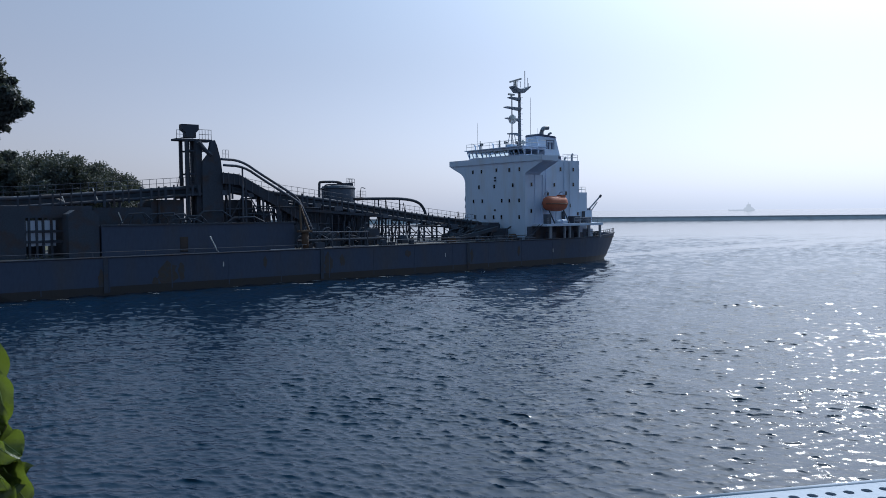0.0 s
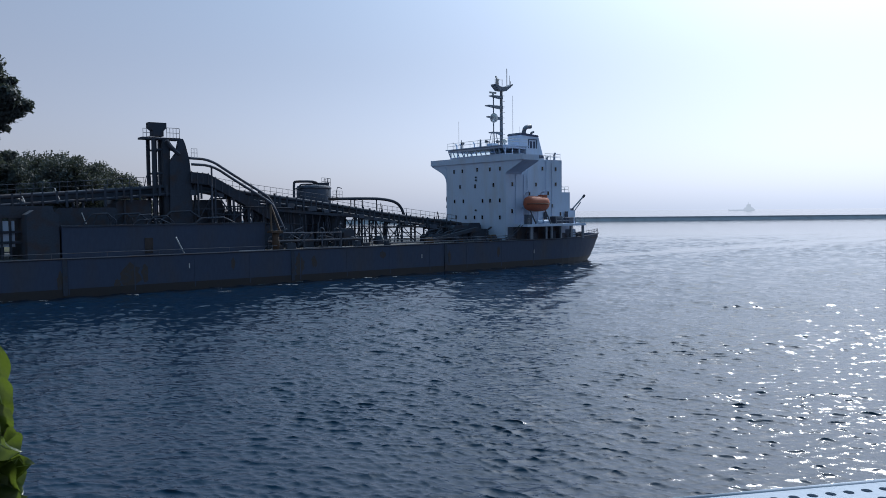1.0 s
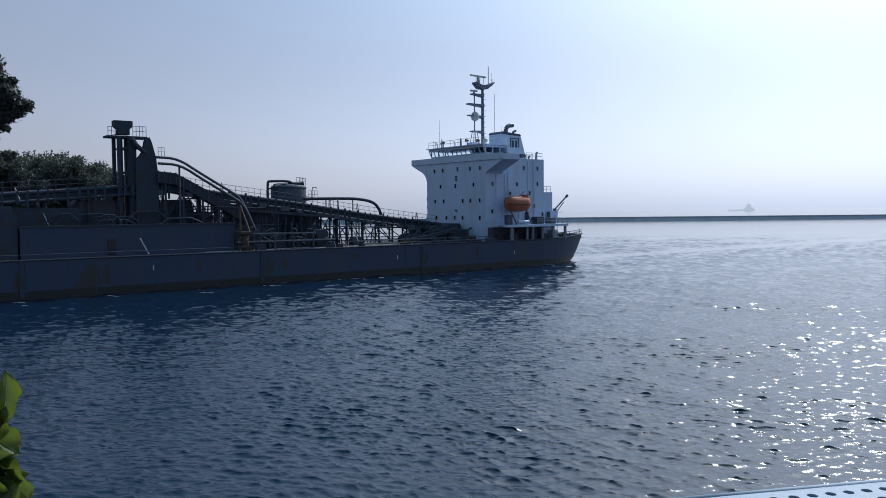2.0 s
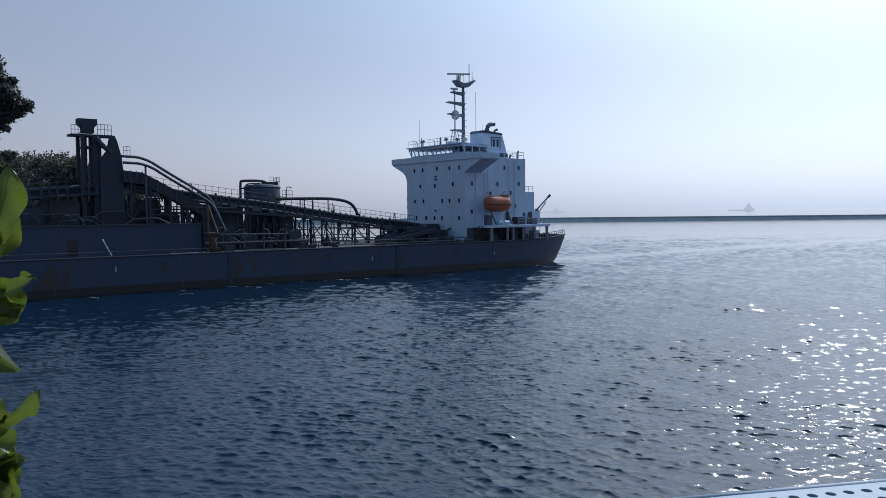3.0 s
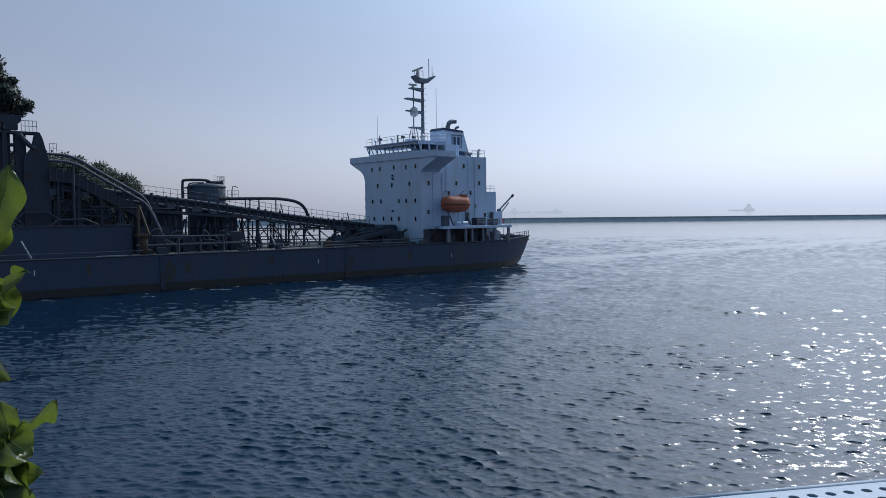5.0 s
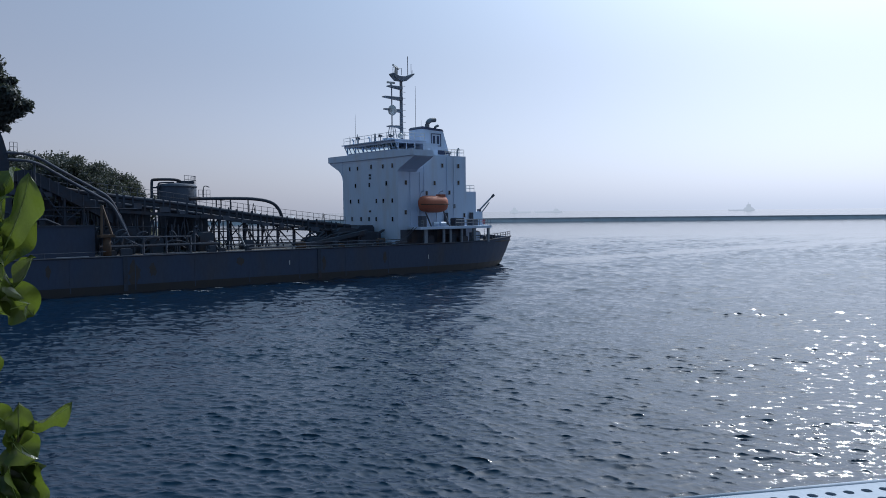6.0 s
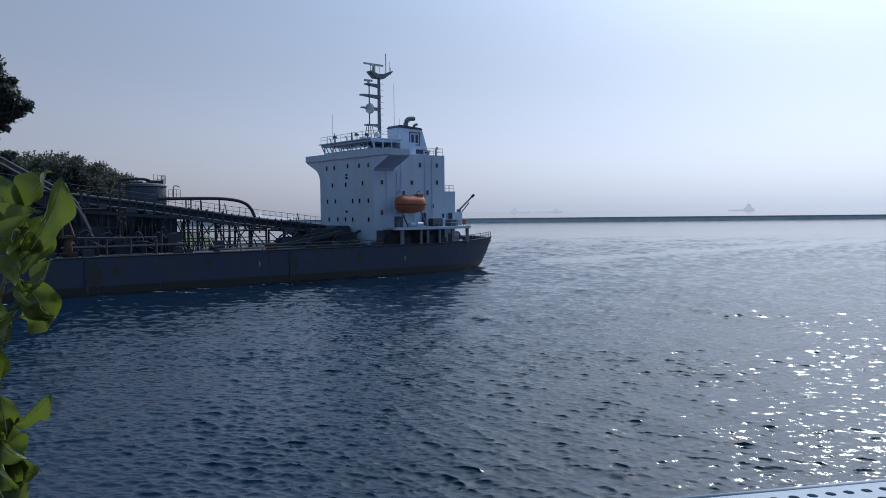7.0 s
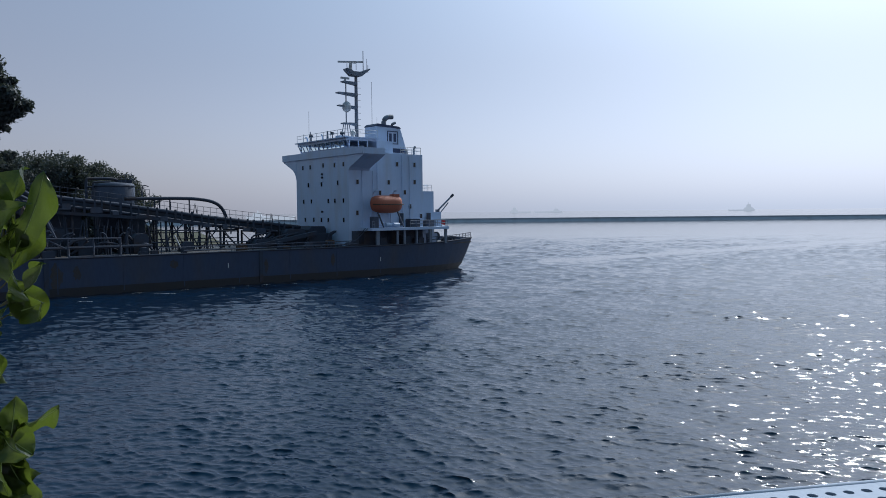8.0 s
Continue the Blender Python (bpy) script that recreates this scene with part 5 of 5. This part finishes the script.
low, low_leaves = shoot("low leafy green shoot swaying beside the terrace", LOW_ROOT,
    [LOW_ROOT, (-1.52, 2.58, 8.2), (-1.44, 2.6, 8.55), (-1.39, 2.6, 8.74)],
    [((-1.39, 2.6, 8.715), (-1.22, 2.54, 8.81), 0.070, 0.08, 0.7, 1.0),
     ((-1.41, 2.6, 8.68), (-1.395, 2.56, 8.82), 0.080, 0.12, 0.7, 0.4),
     ((-1.43, 2.6, 8.68), (-1.31, 2.53, 8.63), 0.080, 0.18, 0.7, 0.5),
     ((-1.43, 2.6, 8.66), (-1.36, 2.54, 8.50), 0.080, 0.12, 0.6, 0.9),
     ((-1.45, 2.61, 8.64), (-1.35, 2.6, 8.44), 0.13, 0.06, 0.5, 0.1),
     ((-1.47, 2.58, 8.56), (-1.37, 2.5, 8.40), 0.12, 0.15, 0.5, -0.6),
     ((-1.44, 2.62, 8.62), (-1.39, 2.63, 8.76), 0.10, 0.1, 0.4, -0.2),
     ((-1.45, 2.6, 8.70), (-1.36, 2.62, 8.60), 0.10, -0.1, 0.5, -0.5),
     ((-1.43, 2.62, 8.70), (-1.52, 2.6, 8.78), 0.09, 0.1, 0.4, 0.2),
     ((-1.46, 2.6, 8.55), (-1.41, 2.54, 8.38), 0.11, 0.1, 0.4, 0.8),
     ((-1.45, 2.6, 8.60), (-1.56, 2.6, 8.50), 0.11, 0.1, 0.4, 0.1),
     ((-1.48, 2.64, 8.55), (-1.33, 2.62, 8.555), 0.12, 0.1, 0.4, 0.2),
     ((-1.47, 2.6, 8.45), (-1.335, 2.55, 8.50), 0.13, 0.1, 0.4, -0.3),
     ((-1.49, 2.63, 8.47), (-1.37, 2.62, 8.61), 0.12, 0.1, 0.4, 0.4)], 30)
side, side_leaves = shoot("single upright green shoot beside the terrace", SIDE_ROOT,
    [SIDE_ROOT, (-1.55, 2.7, 8.3), (-1.48, 2.68, 8.7)],
    [((-1.48, 2.68, 8.70), (-1.41, 2.64, 8.99), 0.075, 0.08, 0.9, 0.9),
     ((-1.48, 2.68, 8.68), (-1.60, 2.66, 8.85), 0.07, 0.1, 0.4, 0.1)], 50)


# ---- foam along the hull ----
def build_foam():
    rnd = random.Random(9)
    bm = B()
    for i in range(46):
        d = rnd.uniform(-95, 26)
        out = rnd.uniform(1.0, 7.0) if d < 14 else rnd.uniform(-6, 2)
        ca, sa = math.cos(radians(38)), math.sin(radians(38))
        cx, cy = 9.4 + d * ca + out * sa, 131.5 + d * sa - out * ca
        l, w = rnd.uniform(0.2, 0.9), rnd.uniform(0.02, 0.06)
        a = radians(rnd.uniform(-6, 20))
        n = 7
        top, low = [], []
        for k in range(n):
            u = -1 + 2 * k / (n - 1)
            hgt = w * math.sqrt(1 - u * u * 0.96) * rnd.uniform(0.6, 1.3)
            y = 0.12 * math.sin(3 * u + i)
            for side_, row in ((1, top), (-1, low)):
                px, py = u * l, y + side_ * hgt
                row.append(bm.verts.new((cx + px * math.cos(a) - py * math.sin(a), cy + px * math.sin(a) + py * math.cos(a), 0.10 + 0.03 * (1 - u * u))))
        for k in range(n - 1):
            bm.faces.new((low[k], low[k + 1], top[k + 1], top[k]))
    mat = material("sea_foam", (0.75, 0.78, 0.8), 0.9, 0, (0.5, 0.55, 0.6), 0.6, 3, 20)
    return tagged(new("foam", mesh_of(bm, "foam", mat)), "thin white streaks of foam on the water beside the hull", "foam", kind="stuff")


foam = build_foam()

# ---- what moves ----
def motions():
    walk(ship, [(t, pose(16.52 - 3.547 * t + 0.0048 * t * t, 136.61 - 2.535 * t + 0.0037 * t * t, 0, 0, 0, 37.93 + 0.015 * t)) for t in range(9)])
    for scanner in moving:     # 24 turns a minute
        walk(scanner, [(0.5 * k, pose(5.9, 12.3, 33.2, 0, 0, 72.0 * (k - 16) - 30)) for k in range(17)])
    walk(foam, [(0.0, pose(0, 0, 0)), (8.0, pose(-14.0, -11.5, 0))])
    walk(sea, [(0.0, pose(0, 0, 0)), (8.0, pose(-2.9, -8.6, 0))])
    sway = ((0, -80), (1.7, -60), (2.4, 60), (2.8, 130), (2.9, 98), (3.0, 75), (3.1, 30), (3.3, -10), (3.8, -15), (4.0, 0), (4.2, 40), (4.4, 95), (4.5, 92), (4.7, 60), (5.2, 75), (5.8, 100), (6.0, 96), (6.5, 102), (7.0, 140), (7.25, 124), (7.5, 116), (8.0, 118))
    walk(high, [(t, pose(*HIGH_ROOT, 0, (p - 92) * 0.070, 0)) for t, p in sway])
    sway = ((0, 100), (0.5, 102), (1.0, 100), (1.5, 92), (2.2, 90), (2.8, 92), (3.0, 85), (3.2, 84), (3.4, 80), (3.7, 94), (4.0, 103), (4.3, 115), (4.7, 122), (5.2, 118), (5.8, 130), (6.5, 140), (7.0, 112), (7.5, 107), (8.0, 120))
    walk(low, [(t, pose(*LOW_ROOT, 0, (p - 122) * 0.105, 0)) for t, p in sway])
    rnd = random.Random(77)
    for leaf in (*high_leaves, *low_leaves, *side_leaves):
        at, ph = leaf.matrix_basis.translation.copy(), rnd.uniform(0, 6)
        rate, swing = rnd.uniform(3.0, 5.5), rnd.uniform(5, 12)
        turned = 45 if leaf is high_leaves[3] else -30 if leaf is high_leaves[2] else 0     # blown over by the gust after 4.7 s
        bent = -60 if leaf is low_leaves[0] else 0     # folded back until the gust at 2 s
        walk(leaf, [(0.25 * k, pose(*at, swing * math.sin(rate * 0.25 * k + ph), 0.8 * swing * math.sin(0.7 * rate * 0.25 * k + 2 * ph) + turned * min(1, max(0, (0.25 * k - 4.7) / 1.1)) + bent * min(1, max(0, (2.8 - 0.25 * k) / 1.1)), 0.6 * swing * math.cos(rate * 0.25 * k + ph))) for k in range(33)])
    sway = ((0, -50), (0.4, -32), (0.7, -28), (1.0, -38), (1.5, -56), (2.0, -80), (8.0, -90))
    walk(side, [(t, pose(*SIDE_ROOT, 0, p * 0.09, 0)) for t, p in sway])


motions()
